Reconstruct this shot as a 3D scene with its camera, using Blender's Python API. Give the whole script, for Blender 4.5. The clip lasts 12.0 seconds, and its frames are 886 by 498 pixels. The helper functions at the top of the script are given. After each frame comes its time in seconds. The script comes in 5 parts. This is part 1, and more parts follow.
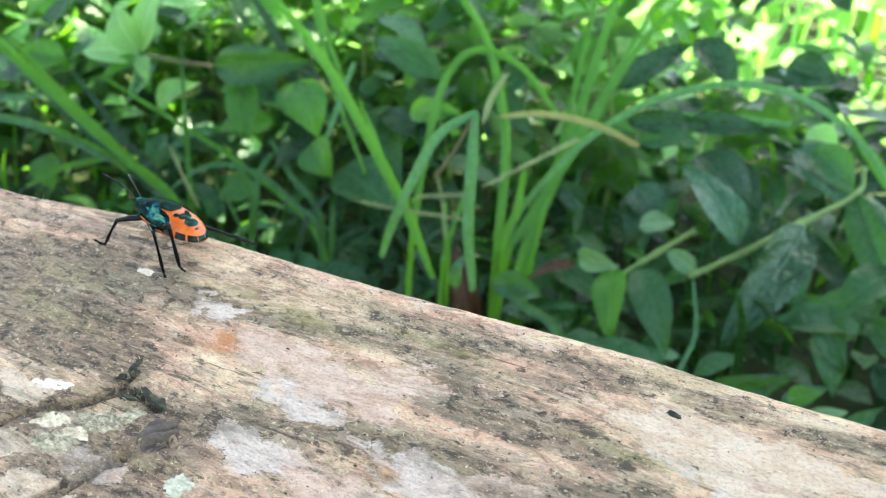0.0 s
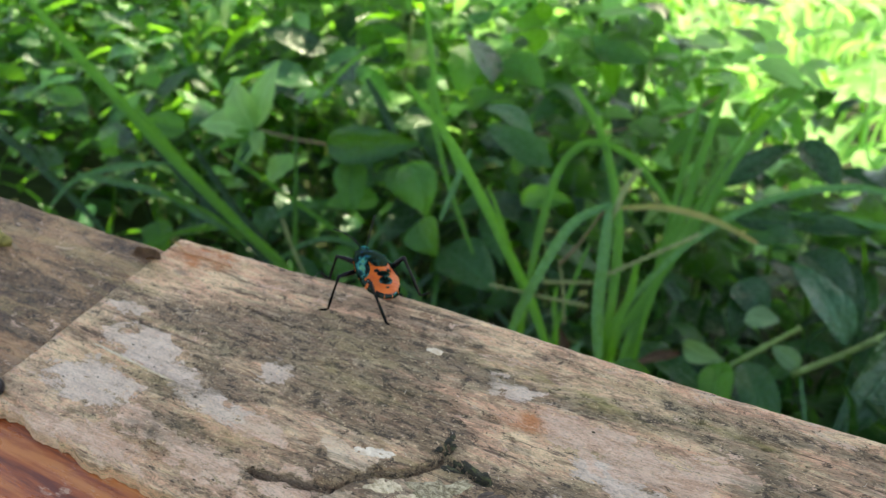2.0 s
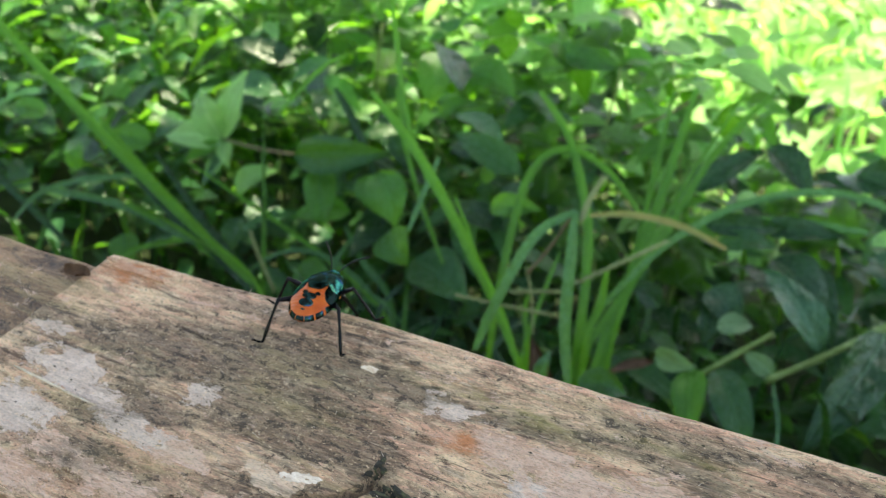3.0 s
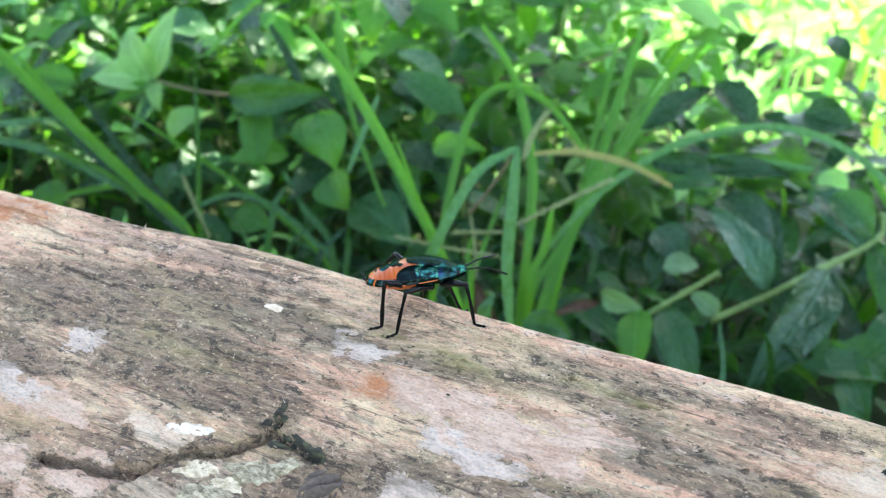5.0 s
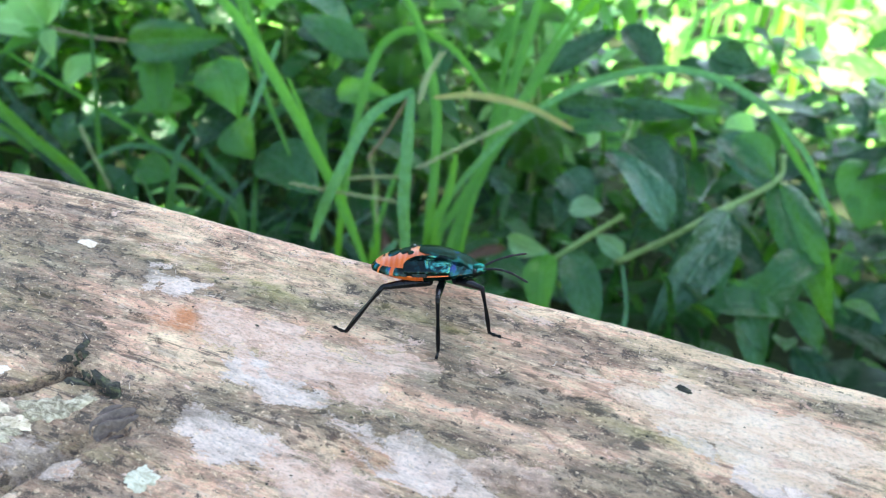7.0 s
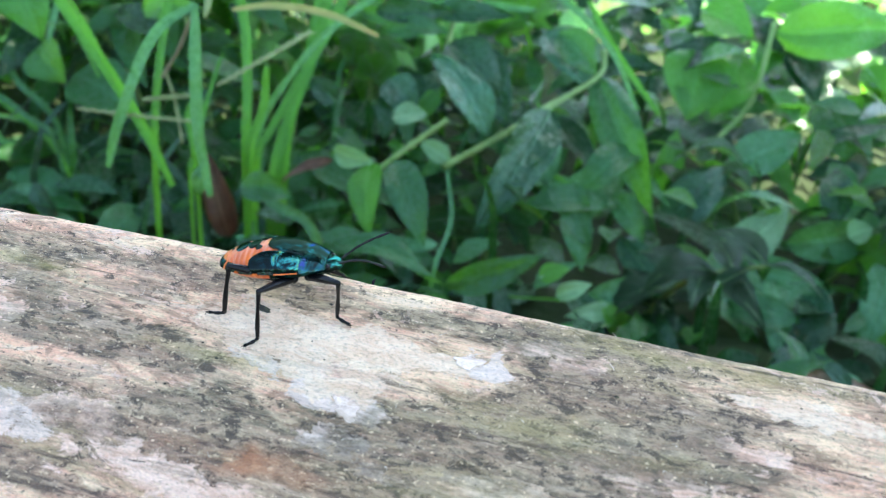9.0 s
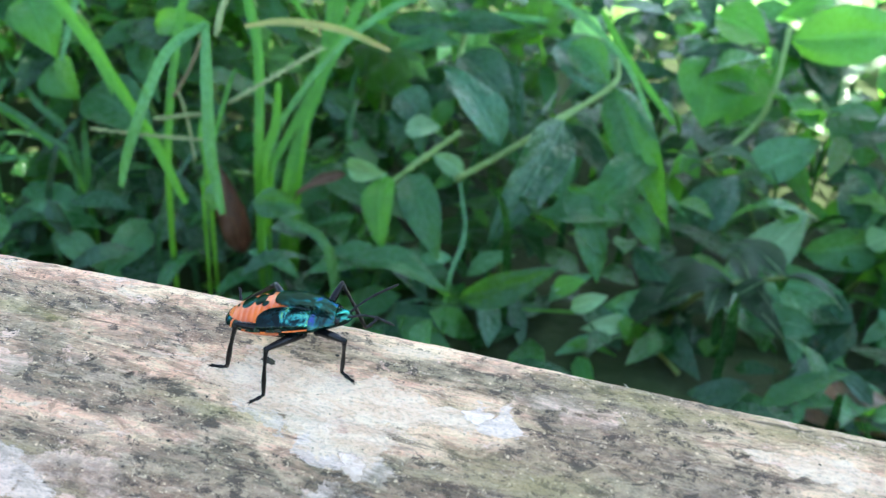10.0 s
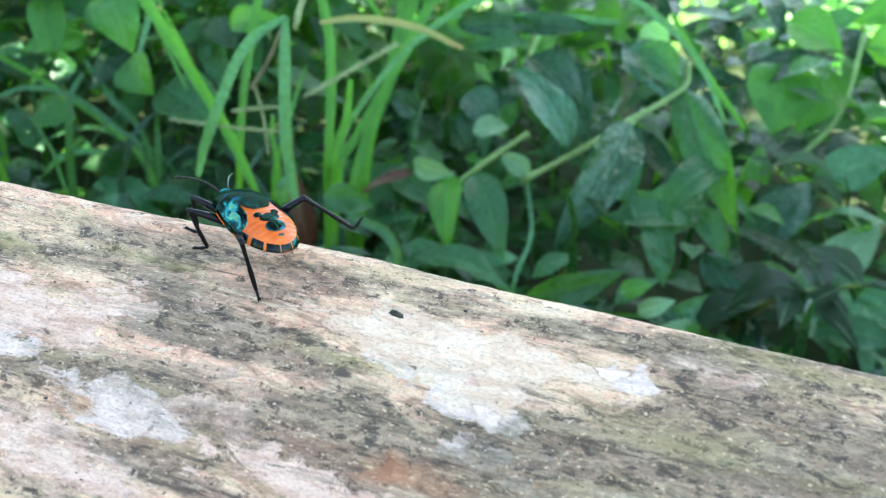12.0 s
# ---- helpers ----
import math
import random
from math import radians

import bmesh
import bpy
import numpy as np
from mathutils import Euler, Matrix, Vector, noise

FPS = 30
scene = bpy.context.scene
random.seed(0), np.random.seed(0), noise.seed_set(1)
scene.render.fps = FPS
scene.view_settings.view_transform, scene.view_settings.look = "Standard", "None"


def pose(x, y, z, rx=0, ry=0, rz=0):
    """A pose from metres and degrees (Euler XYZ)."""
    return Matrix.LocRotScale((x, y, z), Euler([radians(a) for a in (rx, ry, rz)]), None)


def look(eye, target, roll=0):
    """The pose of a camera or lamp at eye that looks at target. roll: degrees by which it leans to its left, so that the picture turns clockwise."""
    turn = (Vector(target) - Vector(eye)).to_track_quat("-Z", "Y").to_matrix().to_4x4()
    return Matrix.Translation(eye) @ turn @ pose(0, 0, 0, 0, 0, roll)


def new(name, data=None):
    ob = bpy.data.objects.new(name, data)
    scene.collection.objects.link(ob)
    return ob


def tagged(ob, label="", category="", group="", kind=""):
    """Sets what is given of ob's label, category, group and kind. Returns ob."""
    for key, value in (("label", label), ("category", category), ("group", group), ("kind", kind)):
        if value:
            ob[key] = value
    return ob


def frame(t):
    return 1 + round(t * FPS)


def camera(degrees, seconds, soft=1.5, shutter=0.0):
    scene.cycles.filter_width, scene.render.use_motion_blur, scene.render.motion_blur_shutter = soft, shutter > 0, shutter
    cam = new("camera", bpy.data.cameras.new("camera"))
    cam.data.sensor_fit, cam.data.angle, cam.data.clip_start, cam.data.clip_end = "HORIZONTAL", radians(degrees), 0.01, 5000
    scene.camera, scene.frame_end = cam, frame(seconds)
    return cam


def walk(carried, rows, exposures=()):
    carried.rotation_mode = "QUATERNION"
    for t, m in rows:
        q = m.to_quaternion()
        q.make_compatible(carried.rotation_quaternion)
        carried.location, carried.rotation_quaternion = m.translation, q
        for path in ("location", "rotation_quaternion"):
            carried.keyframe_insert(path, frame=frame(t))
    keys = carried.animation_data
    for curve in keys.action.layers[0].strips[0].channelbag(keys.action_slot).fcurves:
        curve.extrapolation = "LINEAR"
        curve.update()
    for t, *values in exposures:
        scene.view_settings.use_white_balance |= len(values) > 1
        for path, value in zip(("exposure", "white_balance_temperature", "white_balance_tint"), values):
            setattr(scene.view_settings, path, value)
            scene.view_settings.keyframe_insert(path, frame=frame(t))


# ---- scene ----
# The clip: a shield bug nymph walks on a weathered log, with undergrowth behind it.
# Log space: x along the log, y away from the camera, z out of the worn face; millimetres.
MM = 0.001
LOG = pose(0, 0, 0.26, 20, 0, 0)

cam = camera(53.2, 12.0, soft=1.1)
cam.data.dof.use_dof = True
cam.data.dof.focus_distance = 0.098
cam.data.dof.aperture_fstop = 48.0
PATH = [
    (0, 0.0572, -0.0851, 0.3087, 66.40, -2.97, 27.14),
    (0.5, 0.0366, -0.1037, 0.3139, 68.45, -4.12, 29.93),
    (1, 0.0302, -0.1077, 0.3172, 70.52, -4.48, 30.43),
    (1.5, 0.0272, -0.1097, 0.3140, 71.19, -5.00, 30.18),
    (2, 0.0309, -0.1090, 0.3118, 71.18, -5.03, 30.09),
    (2.5, 0.0353, -0.1040, 0.3117, 71.86, -4.76, 29.47),
    (4.5, 0.0296, -0.0966, 0.3066, 70.00, -5.17, 27.04),
    (5, 0.0346, -0.0894, 0.3049, 68.83, -4.85, 25.80),
    (5.5, 0.0398, -0.0849, 0.3033, 67.77, -5.11, 24.13),
    (6, 0.0394, -0.0846, 0.3030, 67.05, -5.17, 23.32),
    (6.5, 0.0407, -0.0842, 0.3024, 66.54, -5.20, 22.82),
    (8.5, 0.0754, -0.0747, 0.3058, 63.21, -5.03, 15.96),
    (9, 0.0776, -0.0727, 0.3071, 60.79, -4.51, 14.48),
    (9.5, 0.0752, -0.0733, 0.3058, 59.98, -3.85, 15.00),
    (10, 0.0773, -0.0690, 0.3103, 60.90, -3.55, 15.13),
    (10.5, 0.0756, -0.0694, 0.3050, 59.83, -3.67, 14.95),
    (11, 0.0745, -0.0702, 0.3053, 59.26, -3.71, 15.45),
    (11.5, 0.0721, -0.0716, 0.3050, 60.24, -3.41, 16.94),
    (12, 0.0703, -0.0731, 0.3046, 61.53, -3.29, 18.37),
]
EXPOSURES = [
    (0, 2.75, 8300, 7), (0.5, 2.12, 7900, 1), (1, 1.85, 8600, 5), (1.5, 1.82, 9100, 9), (2.5, 1.9, 9200, 10), (4.5, 2.45, 7700, 9), (5, 2.65, 7700, 10), (5.5, 2.7, 7550, 10),
    (6.5, 2.75, 7400, 10), (8.5, 2.9, 7050, 8), (9, 2.9, 7050, 7), (9.5, 2.9, 7150, 6), (10, 2.95, 7050, 6), (11, 2.95, 7200, 5), (12, 3.0, 7200, 5),
]
walk(cam, [(t, pose(x, y, z, rx, ry, rz)) for t, x, y, z, rx, ry, rz in PATH], EXPOSURES)

# ---- light ----
SUN_UP, SUN_TURN = 62.0, 20.0   # elevation; bearing from +y towards +x
world = bpy.data.worlds.new("sky")
scene.world = world
world.use_nodes = True
sky = world.node_tree.nodes.new("ShaderNodeTexSky")
sky.sky_type = "NISHITA"
sky.sun_disc = False
sky.sun_elevation = radians(SUN_UP)
sky.sun_rotation = radians(SUN_TURN)
back = world.node_tree.nodes["Background"]
world.node_tree.links.new(sky.outputs[0], back.inputs[0])
back.inputs[1].default_value = 0.15
sun = new("sun", bpy.data.lights.new("sun", "SUN"))
sun.data.energy = 5.0
sun.data.angle = radians(0.53)
sun.data.color = (1.0, 0.95, 0.86)
to_sun = Vector((math.sin(radians(SUN_TURN)) * math.cos(radians(SUN_UP)),
                 math.cos(radians(SUN_TURN)) * math.cos(radians(SUN_UP)), math.sin(radians(SUN_UP))))
sun.matrix_world = look(to_sun * 8, (0, 0, 0))


# ---- materials ----
class Shader:
    """Short hand for node materials."""

    def __init__(self, name):
        self.mat = bpy.data.materials.new(name)
        self.mat.use_nodes = True
        self.tree = self.mat.node_tree
        self.bsdf = self.tree.nodes["Principled BSDF"]
        self.out = self.tree.nodes["Material Output"]

    def node(self, kind, **inputs):
        n = self.tree.nodes.new("ShaderNode" + kind)
        for key, value in inputs.items():
            self.put(n, key, value)
        return n

    def put(self, n, key, value):
        socket = n.inputs[key.replace("_", " ")] if isinstance(key, str) else n.inputs[key]
        if isinstance(value, bpy.types.NodeSocket):
            self.tree.links.new(value, socket)
        else:
            socket.default_value = value

    def coords(self, scale=(1, 1, 1), turn=0.0):
        m = self.node("Mapping", Scale=scale, Rotation=(0, 0, radians(turn)))
        self.put(m, "Vector", self.node("TexCoord").outputs["Object"])
        return m.outputs[0]

    def noise(self, scale, stretch=(1, 1, 1), detail=6.0, rough=0.6, warp=0.0):
        n = self.node("TexNoise", Scale=scale, Detail=detail, Roughness=rough, Distortion=warp)
        self.put(n, "Vector", self.coords(stretch))
        return n.outputs["Fac"]

    def ramp(self, fac, *stops):
        r = self.node("ValToRGB")
        els = r.color_ramp.elements
        while len(els) < len(stops):
            els.new(0.5)
        for e, (at, colour) in zip(els, stops):
            e.position = at
            e.color = (*colour, 1) if isinstance(colour, tuple) else (colour, colour, colour, 1)
        self.put(r, "Fac", fac)
        return r.outputs[0]

    def mix(self, fac, a, b, how="MIX"):
        n = self.tree.nodes.new("ShaderNodeMix")
        n.data_type, n.blend_type = "RGBA", how
        for k, value in ((0, fac), (6, a), (7, b)):
            if isinstance(value, tuple):
                value = (*value, 1)
            self.put(n, k, value)
        return n.outputs[2]

    def maths(self, how, a, b=0.0):
        n = self.tree.nodes.new("ShaderNodeMath")
        n.operation = how
        self.put(n, 0, a), self.put(n, 1, b)
        return n.outputs[0]

    def bump(self, height, distance, strength=1.0, after=None):
        n = self.node("Bump", Strength=strength, Distance=distance, Height=height)
        if after is not None:
            self.put(n, "Normal", after)
        return n.outputs[0]

    def set(self, **inputs):
        for key, value in inputs.items():
            if isinstance(value, tuple) and len(value) == 3:
                value = (*value, 1)
            self.put(self.bsdf, key, value)
        return self


def thin_of(s, layers):
    """Less where a layer has peeled away."""
    return s.maths("ADD", 1.0, s.maths("MULTIPLY", layers, -0.85))


def wood_material(name, light, middle, pink, wash_at=0.5, rough=0.75, mould=((0.080, 0.053, 0.034), (0.180, 0.122, 0.076), (0.36, 0.25, 0.155))):
    s = Shader(name)
    streak = s.noise(330, (0.15, 1, 1), 12, 0.72, 0.9)
    fine = s.noise(1700, (0.34, 1, 1), 8, 0.74, 0.4)
    mottle = s.noise(640, (0.34, 1, 1), 11, 0.74, 0.7)
    tone = s.noise(130, (0.26, 1, 1), 12, 0.74, 1.0)
    grain = s.noise(4200, (0.5, 1, 1), 4, 0.65)
    cream = tuple(min(1, v * 1.3) for v in light)
    col = s.ramp(streak, (0.40, middle), (0.46, light), (0.52, pink), (0.57, light), (0.63, cream))
    col = s.mix(s.ramp(tone, (0.52, 0.0), (0.57, 0.5)), col, cream)
    col = s.mix(s.ramp(tone, (0.42, 0.8), (0.475, 0.0)), col, pink)
    col = s.mix(s.ramp(mottle, (0.42, 0.65), (0.47, 0.0)), col, tuple(v * 0.8 for v in middle))
    col = s.mix(s.ramp(mottle, (0.54, 0.0), (0.59, 0.6)), col, cream)
    att = s.node("Attribute")
    att.attribute_name = "stain"
    sep = s.node("SeparateColor", Color=att.outputs["Color"])
    att2 = s.node("Attribute")
    att2.attribute_name = "patch"
    peel = s.node("SeparateColor", Color=att2.outputs["Color"])
    # peeled layers with ragged, crisp borders
    ragged = s.maths("ADD", s.noise(420, (0.5, 1, 1), 14, 0.80, 0.5), -0.5)
    layers = None
    for k, tints in enumerate((((0.70, 0.535, 0.43), (0.88, 0.70, 0.58)), ((0.80, 0.54, 0.36), (0.90, 0.69, 0.50)), ((0.70, 0.42, 0.29), (0.88, 0.62, 0.47)))):
        m = s.ramp(s.maths("ADD", peel.outputs[k], s.maths("MULTIPLY", ragged, (5.6, 3.4, 5.6)[k])), (0.485, 0.0), (0.515, 0.95))
        inner = s.mix(s.ramp(mottle, (0.42, 0.0), (0.56, 1.0)), *tints)
        col = s.mix(m, col, inner)
        layers = m if layers is None else s.maths("MAXIMUM", layers, m)
    # mould: olive and brown washes in bands along the grain, thin where the wood has peeled; crack shade is painted in
    # with it
    mould_and_shade = s.maths("ADD", s.maths("MULTIPLY", sep.outputs[0], 0.30), -0.15)
    mould_and_shade = s.maths("ADD", mould_and_shade, s.maths("MULTIPLY", layers, -0.09))
    wash = s.maths("ADD", s.noise(95, (0.2, 1, 1), 14, 0.76, 0.7), mould_and_shade)
    amount = s.maths("MULTIPLY", s.ramp(wash, (wash_at, 0.0), (wash_at + 0.11, 0.94)), s.ramp(fine, (0.40, 1.0), (0.60, 0.68)))
    brown = s.ramp(s.noise(1100, (0.5, 1, 1), 9, 0.74, 0.4), (0.40, mould[0]), (0.50, mould[1]), (0.60, mould[2]))
    olive = s.ramp(mottle, *((at, tuple(v * mould[1][0] / 0.23 for v in tint)) for at, tint in ((0.40, (0.105, 0.092, 0.050)), (0.50, (0.21, 0.180, 0.105)), (0.60, (0.36, 0.30, 0.18)))))
    brown = s.mix(s.ramp(s.noise(38, (0.3, 1, 1), 6, 0.6), (0.50, 0.0), (0.58, 0.8)), brown, olive)
    col = s.mix(amount, col, brown)
    bare = s.maths("MULTIPLY", thin_of(s, layers), s.maths("SUBTRACT", 1.0, s.maths("MULTIPLY", amount, 0.75)))
    # narrow streaks of cream, rust and slate that lie over one another along the grain
    for scale, low, tint, strong in ((540, 0.575, (0.74, 0.56, 0.40), 0.75), (470, 0.585, (0.56, 0.30, 0.19), 0.6), (610, 0.58, (0.30, 0.215, 0.16), 0.65)):
        over = s.noise(scale, (0.2, 1, 1), 10, 0.72, 0.8)
        col = s.mix(s.maths("MULTIPLY", bare, s.ramp(over, (low, 0.0), (low + 0.05, strong))), col, tuple(v * light[0] / 0.78 for v in tint))
    # thin streaks of yellow algae and of violet-grey weathering along the grain
    bands = s.noise(210, (0.16, 1, 1), 12, 0.74, 0.5)
    thin = thin_of(s, layers)
    col = s.mix(s.maths("MULTIPLY", thin, s.ramp(bands, (0.545, 0.0), (0.595, 0.4))), col, (0.50, 0.375, 0.19))
    col = s.mix(s.maths("MULTIPLY", thin, s.ramp(bands, (0.41, 0.45), (0.455, 0.0))), col, (0.36, 0.245, 0.17))
    # dark crumbs, crowded in the washes
    crowd = s.maths("ADD", s.maths("MINIMUM", s.maths("MULTIPLY", s.maths("ADD", wash, -wash_at), 0.45), 0.045), s.maths("MULTIPLY", layers, -0.06))
    crumbs = s.maths("ADD", s.noise(800, (0.5, 1, 1), 12, 0.78, 0.4), crowd)
    col = s.mix(s.ramp(crumbs, (0.575, 0.0), (0.605, 0.85)), col, (0.060, 0.043, 0.030))
    lines = s.noise(700, (0.07, 1, 1), 9, 0.72, 0.5)
    col = s.mix(s.maths("MULTIPLY", thin, s.ramp(lines, (0.385, 0.8), (0.42, 0.0))), col, (0.09, 0.055, 0.038))
    speck = s.noise(2300, (0.7, 1, 1), 3, 0.6)
    col = s.mix(s.maths("MULTIPLY", thin, s.ramp(speck, (0.66, 0.0), (0.68, 0.85))), col, (0.035, 0.03, 0.026))
    col = s.mix(s.ramp(speck, (0.34, 0.6), (0.37, 0.0)), col, cream)
    algae = s.maths("MULTIPLY", sep.outputs[1], s.ramp(s.noise(240, (0.3, 1, 1), 9, 0.75), (0.42, 0.0), (0.56, 1.0)))
    col = s.mix(s.maths("MULTIPLY", algae, 0.8), col, (0.44, 0.37, 0.12))
    col = s.mix(s.maths("MULTIPLY", sep.outputs[2], s.ramp(s.noise(300, (0.4, 1, 1), 10, 0.75), (0.44, 0.0), (0.52, 1.0))), col, (0.66, 0.255, 0.11))
    col = s.mix(1.0, col, s.ramp(grain, (0.36, 0.72), (0.5, 1.0)), "MULTIPLY")
    s.set(Base_Color=col, Roughness=s.ramp(fine, (0.3, rough - 0.2), (0.7, rough + 0.12)))
    s.bsdf.inputs["Specular IOR Level"].default_value = 0.35
    n = s.bump(streak, 0.0006, 1.0)
    n = s.bump(lines, 0.0005, 0.6, n)
    n = s.bump(layers, 0.00025, 1.0, n)
    n = s.bump(mottle, 0.0004, 1.0, n)
    n = s.bump(fine, 0.00035, 1.0, n)
    s.set(Normal=s.bump(grain, 0.00010, 1.0, n))
    return s.mat


WOOD = wood_material("weathered_wood", (0.84, 0.565, 0.355), (0.38, 0.22, 0.13), (0.82, 0.45, 0.295), 0.496)
WOOD_DARK = wood_material("stained_wood", (0.46, 0.28, 0.155), (0.17, 0.10, 0.06), (0.42, 0.22, 0.12), 0.47, 0.7, ((0.040, 0.025, 0.021), (0.080, 0.048, 0.037), (0.18, 0.11, 0.07)))


def core_material():
    s = Shader("varnished_heartwood")
    streak = s.noise(420, (0.06, 1, 1), 9, 0.68, 0.4)
    col = s.ramp(streak, (0.40, (0.13, 0.022, 0.008)), (0.5, (0.32, 0.075, 0.02)), (0.6, (0.48, 0.16, 0.045)))
    wear = s.noise(260, (0.5, 1, 1), 8, 0.7)
    col = s.mix(s.ramp(wear, (0.57, 0.0), (0.63, 0.7)), col, (0.50, 0.33, 0.24))
    s.set(Base_Color=col, Roughness=s.ramp(s.noise(300, (0.3, 1, 1)), (0.40, 0.2), (0.6, 0.5)))
    s.set(Normal=s.bump(streak, 0.0003, 0.6))
    return s.mat


def flake_material(name, a, b, c, rough=0.6, scale=900):
    s = Shader(name)
    n = s.noise(scale, (0.5, 1, 1), 12, 0.78, 0.6)
    col = s.ramp(n, (0.40, c), (0.50, a), (0.60, b))
    col = s.mix(s.ramp(s.noise(1900, (0.6, 1, 1), 6, 0.7), (0.58, 0.0), (0.70, 0.7)), col, (0.10, 0.085, 0.075))
    col = s.mix(s.ramp(s.noise(120, (0.4, 1, 1), 6), (0.56, 0.0), (0.66, 0.75)), col, (0.33, 0.25, 0.18))
    s.set(Base_Color=col, Roughness=rough)
    s.set(Normal=s.bump(s.noise(2400, (0.5, 1, 1), 6), 0.00025, 0.8))
    return s.mat


CORE = core_material()
LILAC = flake_material("lilac_flake", (0.60, 0.46, 0.37), (0.72, 0.57, 0.47), (0.42, 0.30, 0.22))
CREAM = flake_material("cream_wood", (0.70, 0.57, 0.42), (0.76, 0.66, 0.53), (0.58, 0.42, 0.28), 0.55)
WHITE = flake_material("white_flake", (0.74, 0.61, 0.48), (0.84, 0.72, 0.58), (0.58, 0.44, 0.32))
ORANGE = flake_material("orange_wood", (0.50, 0.24, 0.13), (0.56, 0.33, 0.20), (0.38, 0.17, 0.09))
LICHEN = flake_material("grey_green_lichen", (0.32, 0.26, 0.165), (0.56, 0.48, 0.33), (0.12, 0.095, 0.055), 0.9, 1500)
LICHEN_PALE = flake_material("pale_lichen", (0.58, 0.46, 0.31), (0.74, 0.61, 0.43), (0.36, 0.28, 0.17), 0.9, 1300)
LICHEN_MINT = flake_material("mint_lichen", (0.48, 0.45, 0.325), (0.62, 0.58, 0.43), (0.34, 0.30, 0.20), 0.9, 1500)
MOSS = flake_material("dark_moss", (0.035, 0.032, 0.022), (0.085, 0.09, 0.04), (0.014, 0.013, 0.011), 0.95)


def leaf_material(name, a, b, shine=0.45, through_it=(0.16, 0.42, 0.03), part_through=0.32):
    """A glossy leaf: midrib and side veins follow the leaf's own coordinates (t along, v across)."""
    s = Shader(name)
    info = s.node("ObjectInfo").outputs["Random"]
    geo = s.node("NewGeometry").outputs["Random Per Island"]
    uv = s.node("UVMap")
    uv.uv_map = "leaf"
    own = s.node("SeparateXYZ", Vector=uv.outputs[0])
    across = s.maths("ABSOLUTE", own.outputs[1])
    side_veins = s.maths("SINE", s.maths("MULTIPLY", s.maths("SUBTRACT", s.maths("MULTIPLY", own.outputs[0], 7.0), s.maths("MULTIPLY", across, 2.6)), 2 * math.pi))
    rib = s.ramp(across, (0.03, 1.0), (0.10, 0.0))
    blotch = s.noise(60, (1, 1, 1), 4, 0.6)
    fine = s.noise(420, (1, 1, 1), 5, 0.65)
    col = s.mix(s.ramp(blotch, (0.35, 0.0), (0.65, 1.0)), a, b)
    col = s.mix(s.ramp(fine, (0.40, 0.35), (0.58, 0.0)), col, tuple(v * 0.55 for v in a))
    col = s.mix(s.ramp(s.maths("MULTIPLY", s.maths("ADD", side_veins, 1.0), 0.5), (0.85, 0.0), (0.99, 0.14)), col, tuple(min(1, v * 1.5) for v in b))
    col = s.mix(s.maths("MULTIPLY", rib, 0.45), col, tuple(min(1, v * 1.9 + 0.02) for v in b))
    # a few brown and yellow blemishes
    spots = s.noise(150, (1, 1, 1), 3, 0.5)
    col = s.mix(s.ramp(spots, (0.72, 0.0), (0.75, 0.5)), col, (0.16, 0.12, 0.04))
    vary = s.maths("ADD", s.maths("MULTIPLY", info, 0.4), s.maths("MULTIPLY", geo, 0.6))
    hsv = s.node("HueSaturation", Saturation=0.95, Color=col)
    s.put(hsv, "Hue", s.maths("ADD", 0.485, s.maths("MULTIPLY", geo, 0.03)))
    s.put(hsv, "Value", s.maths("ADD", s.maths("MULTIPLY", vary, 0.95), 0.5))
    n = s.bump(side_veins, 0.0003, 0.25, s.bump(blotch, 0.006, 0.9))
    n = s.bump(rib, 0.0008, 0.6, n)
    s.set(Base_Color=hsv.outputs[0], Roughness=s.ramp(fine, (0.35, shine - 0.08), (0.65, shine + 0.10)), Normal=s.bump(fine, 0.0004, 0.5, n))
    s.bsdf.inputs["Specular IOR Level"].default_value = 0.42
    s.bsdf.inputs["Specular Tint"].default_value = (0.72, 1.0, 0.88, 1)
    tr = s.node("BsdfTranslucent", Color=(*through_it, 1))
    mixer = s.node("MixShader", Fac=part_through)
    s.put(mixer, 1, s.bsdf.outputs[0]), s.put(mixer, 2, tr.outputs[0])
    s.tree.links.new(mixer.outputs[0], s.out.inputs["Surface"])
    return s.mat


GREEN = {
    "fresh": leaf_material("fresh_green", (0.044, 0.205, 0.016), (0.068, 0.270, 0.028), 0.32, (0.17, 0.58, 0.035), 0.42),
    "blue": leaf_material("blue_green", (0.042, 0.175, 0.062), (0.072, 0.24, 0.100), 0.26, (0.15, 0.45, 0.07), 0.35),
    # dark green with the bluish sheen of the sky put into the colour
    "sheen": leaf_material("dark_sky_sheen_green", (0.018, 0.088, 0.040), (0.036, 0.130, 0.066), 0.24, (0.08, 0.30, 0.06), 0.25),
    # deeper than the leaf's own green: shade of the gaps is put in
    "dark": leaf_material("shade_dark_green", (0.008, 0.046, 0.015), (0.015, 0.072, 0.024), 0.28, (0.04, 0.20, 0.02), 0.2),
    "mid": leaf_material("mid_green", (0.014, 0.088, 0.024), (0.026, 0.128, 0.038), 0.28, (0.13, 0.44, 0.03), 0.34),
    "pale": leaf_material("pale_green", (0.15, 0.36, 0.15), (0.22, 0.44, 0.21), 0.36, (0.2, 0.48, 0.1), 0.3),
    "leafy": leaf_material("leaf_green", (0.030, 0.155, 0.024), (0.052, 0.215, 0.040), 0.28, (0.20, 0.60, 0.05), 0.48),
